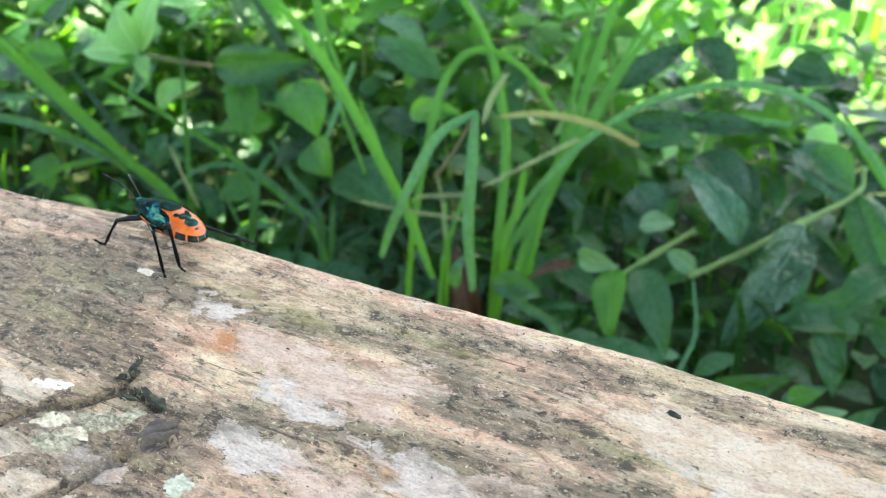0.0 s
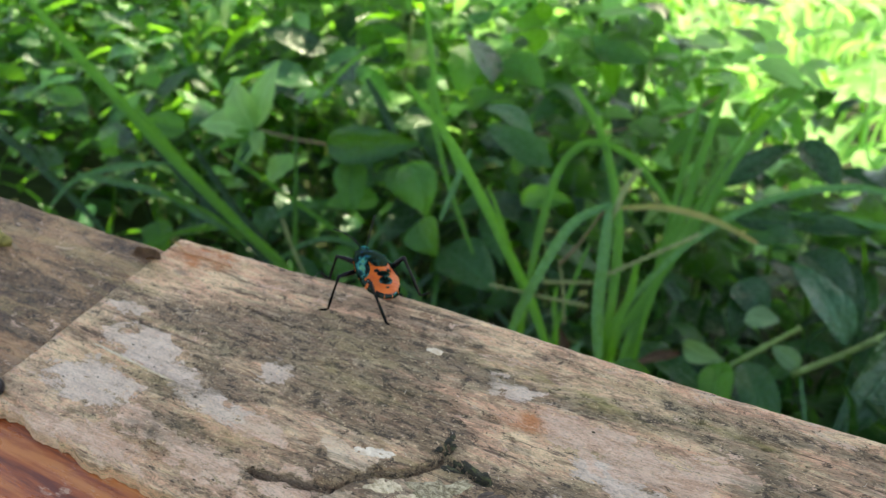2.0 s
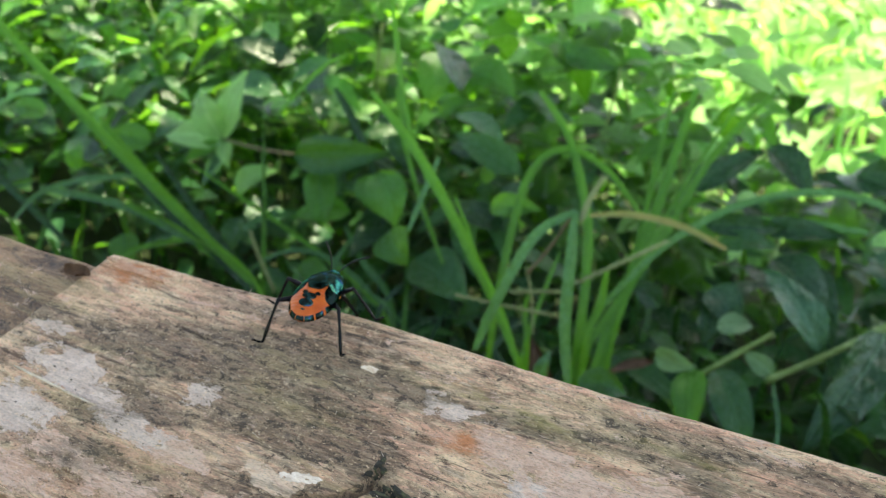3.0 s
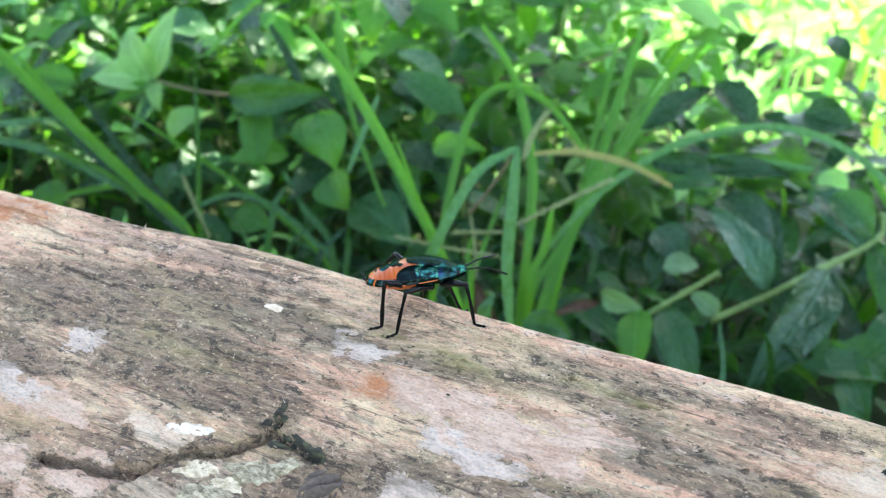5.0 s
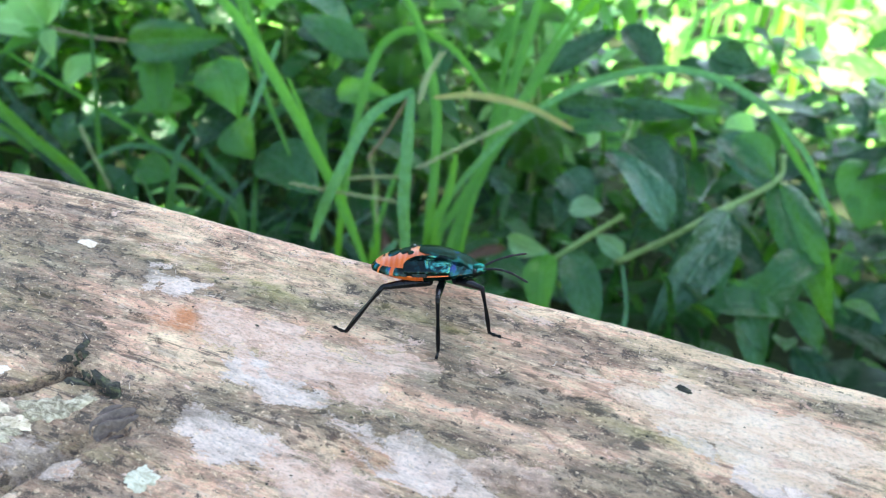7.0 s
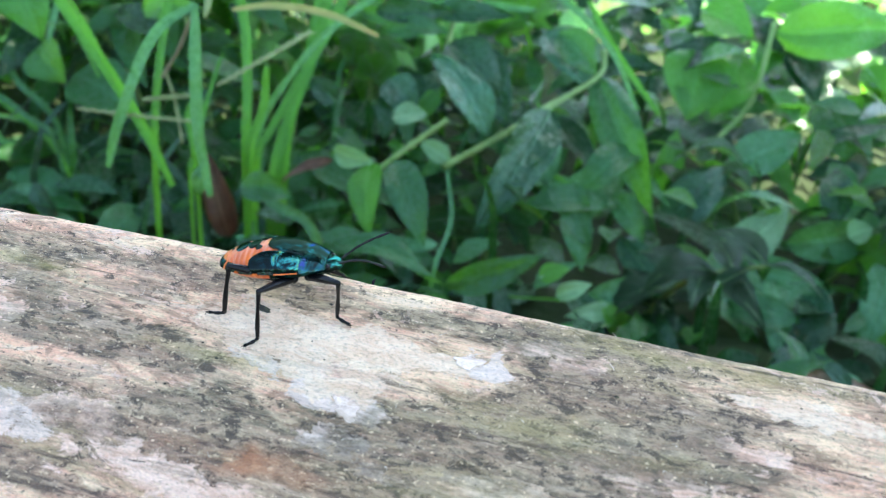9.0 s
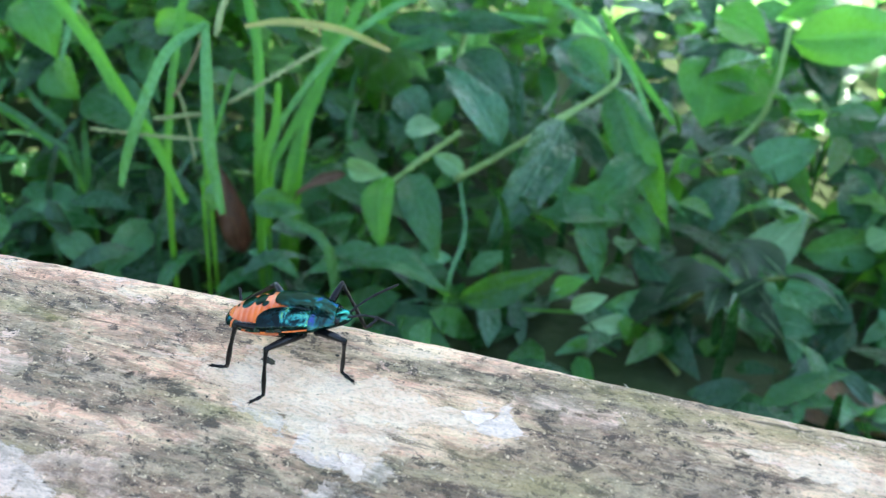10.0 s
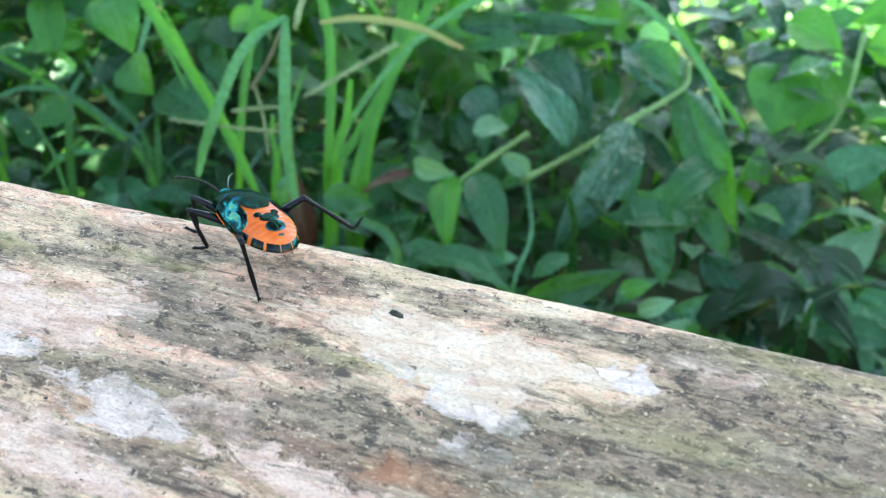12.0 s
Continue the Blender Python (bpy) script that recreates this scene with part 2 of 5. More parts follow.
    # sunny and bright: sunlight is put into the colour, paler than the leaf
    "sunny": leaf_material("sun_paled_green", (0.20, 0.50, 0.12), (0.30, 0.60, 0.22), 0.45, (0.4, 0.8, 0.2), 0.45),
    "bright": leaf_material("sun_bright_green", (0.18, 0.47, 0.11), (0.27, 0.60, 0.19), 0.5, (0.35, 0.80, 0.20), 0.45),
    "dry": leaf_material("yellowing_green", (0.24, 0.32, 0.09), (0.40, 0.28, 0.10), 0.5, (0.4, 0.4, 0.08), 0.3),
    "beige": leaf_material("dead_beige", (0.46, 0.33, 0.25), (0.58, 0.44, 0.34), 0.6, (0.3, 0.2, 0.1), 0.1),
    "brown": leaf_material("dead_brown", (0.14, 0.082, 0.05), (0.25, 0.16, 0.10), 0.7, (0.22, 0.08, 0.03), 0.15),
}


def plain_material(name, colour, rough, metal=0.0, grain=300, bumpy=0.0002):
    s = Shader(name)
    n = s.noise(grain)
    s.set(Base_Color=s.mix(s.ramp(n, (0.35, 0.0), (0.65, 1.0)), tuple(v * 0.7 for v in colour), tuple(min(1, v * 1.2) for v in colour)),
          Roughness=rough, Metallic=metal, Normal=s.bump(n, bumpy, 0.6))
    s.bsdf.inputs["Specular IOR Level"].default_value = 0.3
    return s.mat


SOIL = plain_material("mossy_soil", (0.016, 0.032, 0.008), 0.95, 0, 40, 0.01)
BARK = plain_material("bark", (0.13, 0.10, 0.075), 0.9, 0, 25, 0.01)
STEM = leaf_material("green_stem", (0.11, 0.22, 0.05), (0.16, 0.28, 0.07), 0.45, (0.2, 0.4, 0.05), 0.15)
TWIG = plain_material("dry_twig", (0.17, 0.16, 0.085), 0.7)
SEED = plain_material("green_seed", (0.22, 0.30, 0.12), 0.6)
BERRY = plain_material("black_berry", (0.014, 0.012, 0.016), 0.3)
KNOTTED = plain_material("dark_knot", (0.13, 0.098, 0.08), 0.75, 0, 2200, 0.0006)
CHIP = plain_material("dark_bark_chip", (0.16, 0.085, 0.045), 0.7, 0, 900, 0.0006)
POD = plain_material("olive_bud", (0.20, 0.17, 0.05), 0.7, 0, 900)


def shell_material(name, tints, rough=0.2, metal=0.75):
    """Dark, metallic, finely pitted cuticle with a thin clear film; the bright tints paint its glints."""
    s = Shader(name)
    n = s.noise(520, (1, 1, 1), 6, 0.62, 1.2)
    s.set(Base_Color=s.ramp(n, *tints), Metallic=metal, Roughness=rough)
    s.bsdf.inputs["Thin Film Thickness"].default_value = 300 if metal > 0.75 else 0
    s.bsdf.inputs["Specular IOR Level"].default_value = 0.1
    s.bsdf.inputs["Thin Film IOR"].default_value = 1.6
    s.bsdf.inputs["Specular Tint"].default_value = (0.10, 0.24, 0.25, 1)
    s.bsdf.inputs["Coat Weight"].default_value = 0.02
    s.bsdf.inputs["Coat Roughness"].default_value = 0.05
    s.set(Normal=s.bump(s.noise(2600, (1, 1, 1), 2), 0.00008, 0.6, s.bump(s.noise(800, (1, 1, 1), 3), 0.00025, 0.6)))
    return s.mat


SHELL = shell_material("dark_shell", ((0.38, (0.004, 0.007, 0.008)), (0.52, (0.007, 0.020, 0.022)), (0.60, (0.010, 0.075, 0.075)), (0.67, (0.025, 0.05, 0.16))), 0.13, 0.85)
SHELL_BLUE = shell_material("turquoise_glint_shell", ((0.44, (0.005, 0.012, 0.014)), (0.53, (0.007, 0.032, 0.036)), (0.60, (0.03, 0.24, 0.21)), (0.64, (0.10, 0.26, 0.10)), (0.70, (0.34, 0.33, 0.06))), 0.16, 0.9)
SHELL_GREEN = shell_material("green_glint_shell", ((0.42, (0.005, 0.009, 0.010)), (0.54, (0.007, 0.028, 0.030)), (0.62, (0.03, 0.26, 0.20)), (0.70, (0.03, 0.08, 0.20))), 0.15, 0.85)


def abdomen_material():
    s = Shader("orange_abdomen")
    ribs = s.noise(500, (1, 0.25, 0.25), 3, 0.5)
    col = s.ramp(s.noise(350), (0.40, (0.43, 0.066, 0.005)), (0.58, (0.55, 0.108, 0.012)))
    x = s.node("SeparateXYZ", Vector=s.node("TexCoord").outputs["Object"]).outputs[0]
    waves = s.maths("SINE", s.maths("MULTIPLY", x, 11000.0))
    s.set(Base_Color=col, Roughness=0.34, Normal=s.bump(waves, 0.00003, 0.7, s.bump(ribs, 0.0003, 0.5)))
    s.bsdf.inputs["Specular IOR Level"].default_value = 0.3
    s.bsdf.inputs["Coat Weight"].default_value = 0.05
    return s.mat


ABDOMEN = abdomen_material()
LEG_BLACK = plain_material("black_leg", (0.004, 0.004, 0.005), 0.16, 0, 2000, 0.00001)
LEG_BLACK.node_tree.nodes["Principled BSDF"].inputs["Specular IOR Level"].default_value = 0.15


# ---- mesh helpers ----
def part(name, bm, material, parent=None, label="", smooth=True):
    me = bpy.data.meshes.new(name)
    if smooth:
        for f in bm.faces:
            f.smooth = True
    bm.to_mesh(me)
    bm.free()
    me.materials.append(material)
    ob = new(name, me)
    ob.parent = parent
    return tagged(ob, label)


def along(points, t):
    """A smooth curve through the points, t from 0 to 1."""
    n = len(points) - 1
    i = min(int(t * n), n - 1)
    u = t * n - i
    p1, p2 = Vector(points[i]), Vector(points[i + 1])
    p0 = Vector(points[i - 1]) if i else p1 * 2 - p2
    p3 = Vector(points[i + 2]) if i + 2 <= n else p2 * 2 - p1
    return 0.5 * (2 * p1 + (p2 - p0) * u + (2 * p0 - 5 * p1 + 4 * p2 - p3) * u * u + (3 * p1 - p0 - 3 * p2 + p3) * u ** 3)


def tube(bm, points, radius, sides=8, steps=12, taper=None):
    """A tube along a smooth curve; taper(t) scales its radius."""
    rings = []
    for k in range(steps + 1):
        t = k / steps
        c = along(points, t)
        d = (along(points, min(1, t + 0.02)) - along(points, max(0, t - 0.02))).normalized()
        a = d.cross(Vector((0.13, 0.31, 0.94))).normalized()
        b = d.cross(a)
        r = radius * (taper(t) if taper else 1)
        rings.append([bm.verts.new(c + (a * math.cos(q) + b * math.sin(q)) * r) for q in (2 * math.pi * i / sides for i in range(sides))])
    for ra, rb in zip(rings, rings[1:]):
        for i in range(sides):
            bm.faces.new((ra[i], ra[(i + 1) % sides], rb[(i + 1) % sides], rb[i]))
    bm.faces.new(rings[0][::-1]), bm.faces.new(rings[-1])
    return bm


def ball(bm, centre, rx, ry, rz, seg=14):
    m = Matrix.Translation(centre) @ Matrix.Diagonal((rx, ry, rz, 1))
    bmesh.ops.create_uvsphere(bm, u_segments=seg, v_segments=max(6, seg * 2 // 3), radius=1, matrix=m)
    return bm


# ---- ground ----
def ground_height(x, y):
    rise = 0.085 * min(1, max(0, (y - 0.10) / 0.12))
    far = 0.05 * max(0, min(1, (y - 1.0) / 3)) + 0.06 * max(0, -x - 0.5) / (1 + abs(x))
    bumps = 0.018 * noise.noise(Vector((x * 5, y * 5, 0.3))) * min(1, max(0, (y - 0.12) / 0.1))
    return rise + far + bumps


def build_ground():
    bm = bmesh.new()
    near = [-0.9 + 0.04 * i for i in range(46)]
    xs = [-800, -200, -60, -20, -8, -4, -2.5, -1.6, -1.2] + near + [1.2, 1.6, 2.5, 4, 8, 20, 60, 200, 800]
    ys = [-800, -100, -20, -5, -2, -1, -0.5] + [-0.3 + 0.04 * i for i in range(40)] + [1.5, 2, 2.6, 3.4, 5, 8, 14, 30, 90, 300, 1500]
    grid = [[bm.verts.new((x, y, ground_height(x, y))) for x in xs] for y in ys]
    for ra, rb in zip(grid, grid[1:]):
        for i in range(len(xs) - 1):
            bm.faces.new((ra[i], ra[i + 1], rb[i + 1], rb[i]))
    tagged(part("ground", bm, SOIL), "dark soil and leaf mould under the undergrowth", "ground", kind="structure")


build_ground()


# ---- the log ----
def smooth_step(a, b, v):
    t = max(0.0, min(1.0, (v - a) / (b - a)))
    return t * t * (3 - 2 * t)


EDGE = ((-90, -1.8), (-58, -1.2), (-30, 0.7), (0, 0.3), (38, 0.8), (54, 0.3), (100, 0.0), (300, -0.5))


def far_edge(x):
    """The y of the log's far edge."""
    for (xa, ya), (xb, yb) in zip(EDGE, EDGE[1:]):
        if x <= xb:
            return 0.5 + ya + (yb - ya) * smooth_step(xa, xb, x) + 0.10 * noise.noise(Vector((x * 0.35, 0, 4))) + 0.06 * noise.noise(Vector((x * 2.1, 0, 4)))
    return 0.5 + EDGE[-1][1]


CRACKS = (
    (((-34, -37), (-26, -35.4), (-22.8, -34.0), (-19.8, -30.4), (-15.5, -28.5), (-12.9, -25.4), (-13.1, -22.5)), 0.5, 1.6),
    (((-12.8, -25.0), (-9, -24.9), (-6.0, -25.8)), 0.4, 1.2),
    (((-3.0, -29.2), (-5.7, -31.6), (-8, -35.2), (-10.1, -39.5), (-13, -44)), 0.75, 1.0),
    (((11.9, -6.0), (20, -6.0), (27, -7.2)), 0.14, 0.3),
    (((23.2, -10.0), (32, -10.4), (39, -9.4)), 0.12, 0.25),
    (((56, -17.5), (70, -17.2), (84, -15.8)), 0.14, 0.3),
    (((-60, -12), (-50, -12.6), (-40, -12.0)), 0.16, 0.3),
    (((-30, -16.5), (-18, -17.0), (-8, -16.4)), 0.14, 0.25),
)


def crack_depth(x, y):
    deep = 0.0
    for points, half, depth in CRACKS:
        for (xa, ya), (xb, yb) in zip(points, points[1:]):
            if not min(xa, xb) - 2 < x < max(xa, xb) + 2:
                continue
            d2 = (xb - xa) ** 2 + (yb - ya) ** 2
            t = max(0, min(1, ((x - xa) * (xb - xa) + (y - ya) * (yb - ya)) / d2))
            away = math.hypot(x - xa - t * (xb - xa), y - ya - t * (yb - ya) + 0.7 * noise.noise(Vector((x * 0.5, y * 0.3, 9))) + 0.25 * noise.noise(Vector((x * 1.7, y * 1.7, 9))))
            deep = max(deep, depth * (1 - smooth_step(half * 0.4, half * 1.6, away)))
    return deep


KNOT = (-2.6, -28.0)


def relief(x, y):
    """Height of the worn face, in millimetres."""
    h = 0.32 * noise.noise(Vector((x * 0.020, y * 0.09, 1.0))) + 0.16 * noise.noise(Vector((x * 0.05, y * 0.35, 2.0)))
    h += 0.10 * (1 - 2 * abs(noise.noise(Vector((x * 0.06, y * 0.9, 3.0))))) + 0.05 * noise.noise(Vector((x * 0.3, y * 1.6, 5.0)))
    h += 0.05 * noise.noise(Vector((x * 1.1, y * 2.2, 6.0)))
    d = math.hypot((x - KNOT[0]) / 1.3, y - KNOT[1])
    h += 0.45 * math.exp(-((d - 3.2) / 1.3) ** 2) - 0.3 * math.exp(-(d / 1.7) ** 2)
    return h - crack_depth(x, y)


STAINS = (
    (-45, -17, 22, 4, 2.0, 0), (-28, -9, 18, 2.5, 1.7, 0), (-25, -20, 10, 4, 1.6, 0), (-40, -4, 14, 1.6, 0.8, 0), (-50, -38, 9, 2.6, 0.9, 0), (-62, -8, 12, 2.5, 0.7, 0), (62, -19, 14, 3.5, 1.9, 0), (80, -12, 13, 4, 1.7, 0), (40, -21, 13, 3, 1.2, 0), (30, -2.5, 14, 1.3, 0.9, 0), (76, -2, 16, 1.2, 0.9, 0),
    (-95, -24, 16, 5, 1.0, 0), (-88, -8, 8, 3, 0.9, 0), (-92, -40, 12, 4, 1.0, 0),
    # x, y, half length, half width, amount, channel: 0 mould, 1 algae, 2 orange
    (-34, -13.5, 20, 4, 0.7, 0), (-30, -24, 12, 3, 0.7, 0), (-52, -33, 8, 3, 0.8, 0), (-14, -22, 4, 3, 1.3, 0), (44, -18, 6, 1.6, 0.7, 0),
    (30, -13, 7, 2.6, 0.6, 0), (20, -19, 8, 3, 0.5, 0), (78, -5.3, 5, 1.2, 0.9, 0), (66, -15.5, 10, 1.8, 0.5, 0), (82, -9, 9, 2, 0.5, 0),
    (-46, -27, 6, 2.4, 0.9, 0), (36, -6, 6, 2, 0.5, 0), (22, -9.5, 3, 1.2, 0.8, 0), (-20, -9, 5, 1.4, 0.5, 0), (5, -24, 10, 4, 0.5, 0), (-22, -34, 10, 5, 0.9, 0), (-13, -33, 9, 7, 0.8, 0), (-3, -29, 5, 4, 1.2, 0),
    (50, -8, 12, 3.6, -1.3, 0), (36, -13, 9, 3, 0.7, 0), (64, -14.5, 9, 2.6, 0.7, 0), (77, -8.5, 9, 2.2, 0.6, 0), (54, -3.0, 16, 1.4, 0.7, 0), (40, -20, 14, 2, 0.5, 0), (10, -15, 11, 4, -0.6, 0), (-64, -30, 10, 8, -0.5, 0), (-70, -8, 9, 4, -0.7, 0), (-57, -43, 12, 4, -0.6, 0),
    (20, -6.0, 7, 1.2, 0.55, 1), (-1, -7.5, 9, 1.6, 0.4, 1), (48, -11.6, 8, 1.0, 0.5, 1), (75, -12, 12, 2, 0.3, 1), (-40, -34, 8, 3, 0.3, 1), (86, -1, 16, 0.8, 0.6, 1),
    (26, -12.8, 7, 1.8, 1.3, 0), (38, -12.6, 7, 1.5, 1.0, 0), (46, -16.5, 4, 2, 0.9, 0), (28, -27, 9, 1.3, 1.2, 0), (64, -15.5, 8, 1.2, 0.7, 0),
    (-30, -19, 8, 2, 0.3, 1), (66, -20, 9, 3, 0.3, 1),
    (-71, -3.6, 7, 1.4, 1.5, 2), (-72, -6, 6, 1.1, 0.9, 2), (-6.3, -14.8, 3.2, 1.4, 1.7, 2), (-6, -7.2, 9, 1.2, 0.7, 1), (51, -21.5, 5, 1.2, 0.6, 2), (-50, -41, 6, 1.6, 0.4, 2), (22, -24, 6, 1.4, 0.4, 2),
)


def rough_place(x, y):
    """Shifts a place a little, so that borders run unevenly."""
    u = 3.2 * noise.noise(Vector((x * 0.16, y * 0.3, 21))) + 1.1 * noise.noise(Vector((x * 0.5, y * 0.8, 22)))
    v = 1.5 * noise.noise(Vector((x * 0.18, y * 0.35, 23))) + 1.0 * noise.noise(Vector((x * 0.6, y * 0.9, 24)))
    return x + u, y + v


def stain_at(x, y):
    out = [0.0, 0.0, 0.0]
    x, y = rough_place(x, y)
    for cx, cy, a, b, amount, channel in STAINS:
        q = ((x - cx) / a) ** 2 + ((y - cy) / b) ** 2
        if q < 5:
            out[channel] += amount * math.exp(-q)
    return out


PATCHES = (  # x, y, half length, half width, turn, channel: 0 lilac, 1 cream, 2 pink
    (50, -7.9, 10.5, 3.0, -4, 1), (60.5, -7.4, 6, 1.7, -10, 1), (55, -11, 5.5, 2.4, -12, 1), (56.5, -13.4, 4.6, 2.2, -30, 0), (48.5, -11.2, 4.2, 1.1, -14, 0),
    (67, -6.5, 1.7, 1.0, 10, 0), (70, -6.0, 1.8, 1.3, 40, 0), (12.5, -15.5, 6, 3, -8, 2), (3.5, -14.2, 7.5, 3, -6, 2), (8, -18.5, 7, 2.4, -6, 0),
    (-9.5, -10.4, 4.2, 1.3, -4, 0), (-24, -29.2, 3.8, 1.4, -3, 1), (-43, -21.3, 3.2, 1.7, -4, 0), (-64, -25.5, 9, 2.8, -6, 0), (-55.5, -28.4, 5, 1.6, -6, 0),
    (-66.5, -34.5, 8, 3.8, 2, 0), (-73.5, -20, 3.2, 1.3, 0, 0), (-44, -30.4, 7.5, 1.6, -3, 0), (-36, -31.6, 4.5, 1.8, -3, 2), (-58, -42.5, 11, 2.2, 3, 2),
    (-52, -36.8, 7, 1.6, -5, 2), (-40, -39, 8, 2, -5, 2), (-15, -31.5, 4, 1.6, 15, 1), (-9.5, -34.5, 5, 1.6, 5, 0), (-19, -35.8, 4, 1.2, 10, 1), (-12, -39, 5, 1.5, 0, 1), (27, -22.5, 8, 2.2, -4, 0), (34, -20.5, 5, 1.8, -4, 2),
    (97, -4.6, 6, 1.0, -2, 1), (92, -9.5, 5, 0.9, -2, 2), (60, -18.5, 4, 1.2, -20, 0), (75, -3.6, 4, 0.9, -4, 2), (18, -12.0, 5, 1.2, -4, 2),
    (84, -14, 8, 1.2, -3, 2), (44, -24.5, 9, 1.4, -3, 2), (72, -19.5, 9, 1.5, -3, 1), (-28, -36, 5, 2, 4, 2), (20, -28, 9, 2.4, -4, 2), (8, -26, 6, 2.4, -4, 0),
)


def patch_at(x, y):
    out = [0.0, 0.0, 0.0]
    x, y = rough_place(x, y)
    for cx, cy, a, b, turn, channel in PATCHES:
        c, s = math.cos(radians(turn)), math.sin(radians(turn))
        u, v = c * (x - cx) + s * (y - cy), -s * (x - cx) + c * (y - cy)
        q = math.hypot(u / a, v / b)
        if q < 1.6:
            out[channel] = max(out[channel], 1 - smooth_step(0.55, 1.5, q))
    return out


def steps(a, b, d):
    n = max(1, round((b - a) / d))
    return [a + (b - a) * i / n for i in range(n + 1)]


def face_mesh(name, xs, edge, front, lift, material, parent, label, back_drop, ragged, end_drop):
    """A layer of the log's worn face: rounded over the far edge, broken off at the front."""
    profile = [("front", d) for d in (-3.0, -1.5, -0.5)] + [("face", t) for t in steps(0, 1, 0.0105)] + [("round", a) for a in (15, 30, 45, 60, 75, 90)] + [("back", d) for d in steps(1, back_drop, 2)]
    verts, stains, patches = [], [], []
    for k, x in enumerate(xs):
        e = edge(x)
        fr = front + ragged * noise.noise(Vector((x * 0.12, 7, 1))) + 0.3 * ragged * noise.noise(Vector((x * 0.7, 3, 1)))
        r = 1.3
        for kind, v in profile:
            if kind == "front":
                y, z = fr + 0.15 * v, relief(x, fr) + v * 0.6 + 0.1
            elif kind == "face":
                y = fr + (e - r - fr) * v
                z = relief(x, y)
            elif kind == "round":
                y, z = e - r + r * math.sin(radians(v)), 0.5 * relief(x, e - r) + 0.5 * relief(x, e - r - 2) - r * (1 - math.cos(radians(v))) * 1.1
            else:
                y, z = e + 0.10 * v + 0.3 * noise.noise(Vector((x * 0.1, v * 0.2, 8))), relief(x, e - r) - r * 1.1 - v
            drop = end_drop if k == 0 else 0
            verts.append((x * MM, y * MM, (z + lift - drop) * MM))
            mould, algae, orange = stain_at(x, y)
            # cracks darken with depth: their shade is added to the mould colour
            stains.append((max(0, min(2, mould * 0.5 + 0.5 + 1.0 * crack_depth(x, y))), min(1, algae), min(1, orange), 1))
            patches.append((*patch_at(x, y), 1))
    n = len(profile)
    faces = [(a * n + b, (a + 1) * n + b, (a + 1) * n + b + 1, a * n + b + 1) for a in range(len(xs) - 1) for b in range(n - 1)]
    me = bpy.data.meshes.new(name)
    me.from_pydata(verts, [], faces)
    for key, values in (("stain", stains), ("patch", patches)):
        layer = me.color_attributes.new(key, "FLOAT_COLOR", "POINT")
        layer.data.foreach_set("color", np.array(values, dtype=np.float32).ravel())
    me.polygons.foreach_set("use_smooth", [True] * len(me.polygons))
    me.materials.append(material)
    ob = new(name, me)
    ob.parent = parent
    return tagged(ob, label)


log = new("log")
log.matrix_world = LOG
tagged(log, "weathered peeling wooden log lying among undergrowth", "log")


def build_log():
    # round body with a hewn back and a flat top below the worn layer
    bm = bmesh.new()
    ring = []
    for a in range(0, 360, 6):
        y, z = -60 + 130 * math.sin(radians(a)), -115 + 130 * math.cos(radians(a))
        y = min(y, -3.0)
        ring.append((y, min(z, -1.7 - 1.2 * max(0, y + 14))))
    xs = steps(-700, 700, 20)
    rows = [[bm.verts.new((x * MM, (y + 0.6 * noise.noise(Vector((x * 0.02, y * 0.1, z * 0.1)))) * MM, z * MM)) for y, z in ring] for x in xs]
    for ra, rb in zip(rows, rows[1:]):
        for i in range(len(ring)):
            j = (i + 1) % len(ring)
            bm.faces.new((ra[i], rb[i], rb[j], ra[j]))
    bm.faces.new(rows[0]), bm.faces.new(rows[-1][::-1])
    part("body", bm, CORE, log, "red-brown varnished heartwood", smooth=False)
    main_x = [-79.6, -79.4, -79.0, -78.6] + steps(-78.2, 128, 0.5) + steps(135, 690, 12)
    face_mesh("worn_face", main_x, far_edge, -44.6, 0.0, WOOD, log, "pale tan weathered wood with grey mould streaks", 26, 1.6, 2.6)
    left_x = [-690 + 15 * i for i in range(36)] + steps(-160, -80.4, 0.7)
    face_mesh("stained_face", left_x, lambda x: -4.6 + 0.012 * (x + 80) * -1 + 0.5 * noise.noise(Vector((x * 0.1, 1, 1))), -60, -0.75, WOOD_DARK, log,
              "darker brown stained wood past the saw cut", 24, 1.2, 0.0)


build_log()


def flake(name, cx, cy, a, b, turn, material, label, seed, lift=0.10, ragged=0.5):
    """A thin irregular flake or crust that follows the worn face."""
    bm = bmesh.new()
    c, s = math.cos(radians(turn)), math.sin(radians(turn))
    sides, rings = 56, (0.0, 0.3, 0.55, 0.75, 0.9, 1.0, 1.0)
    loops = []
    for k, q in enumerate(rings):
        loop = []
        for i in range(sides if k else 1):
            w = 2 * math.pi * i / sides
            r = 1 + ragged * 1.5 * noise.noise(Vector((math.cos(w) * 1.5, math.sin(w) * 1.5, seed * 7.1)))
            r += ragged * 0.8 * noise.noise(Vector((math.cos(w) * 4.5, math.sin(w) * 4.5, seed * 3.3))) + ragged * 0.4 * noise.noise(Vector((math.cos(w) * 12, math.sin(w) * 12, seed)))
            u, v = a * r * q * math.cos(w), b * r * q * math.sin(w)
            x, y = cx + c * u - s * v, cy + s * u + c * v
            y = min(y, far_edge(x) - 1.2)
            z = relief(x, y) + (lift + 0.05 * noise.noise(Vector((x, y, seed))) if k < 6 else -0.08)
            loop.append(bm.verts.new((x * MM, y * MM, z * MM)))
        loops.append(loop)
    for i in range(sides):
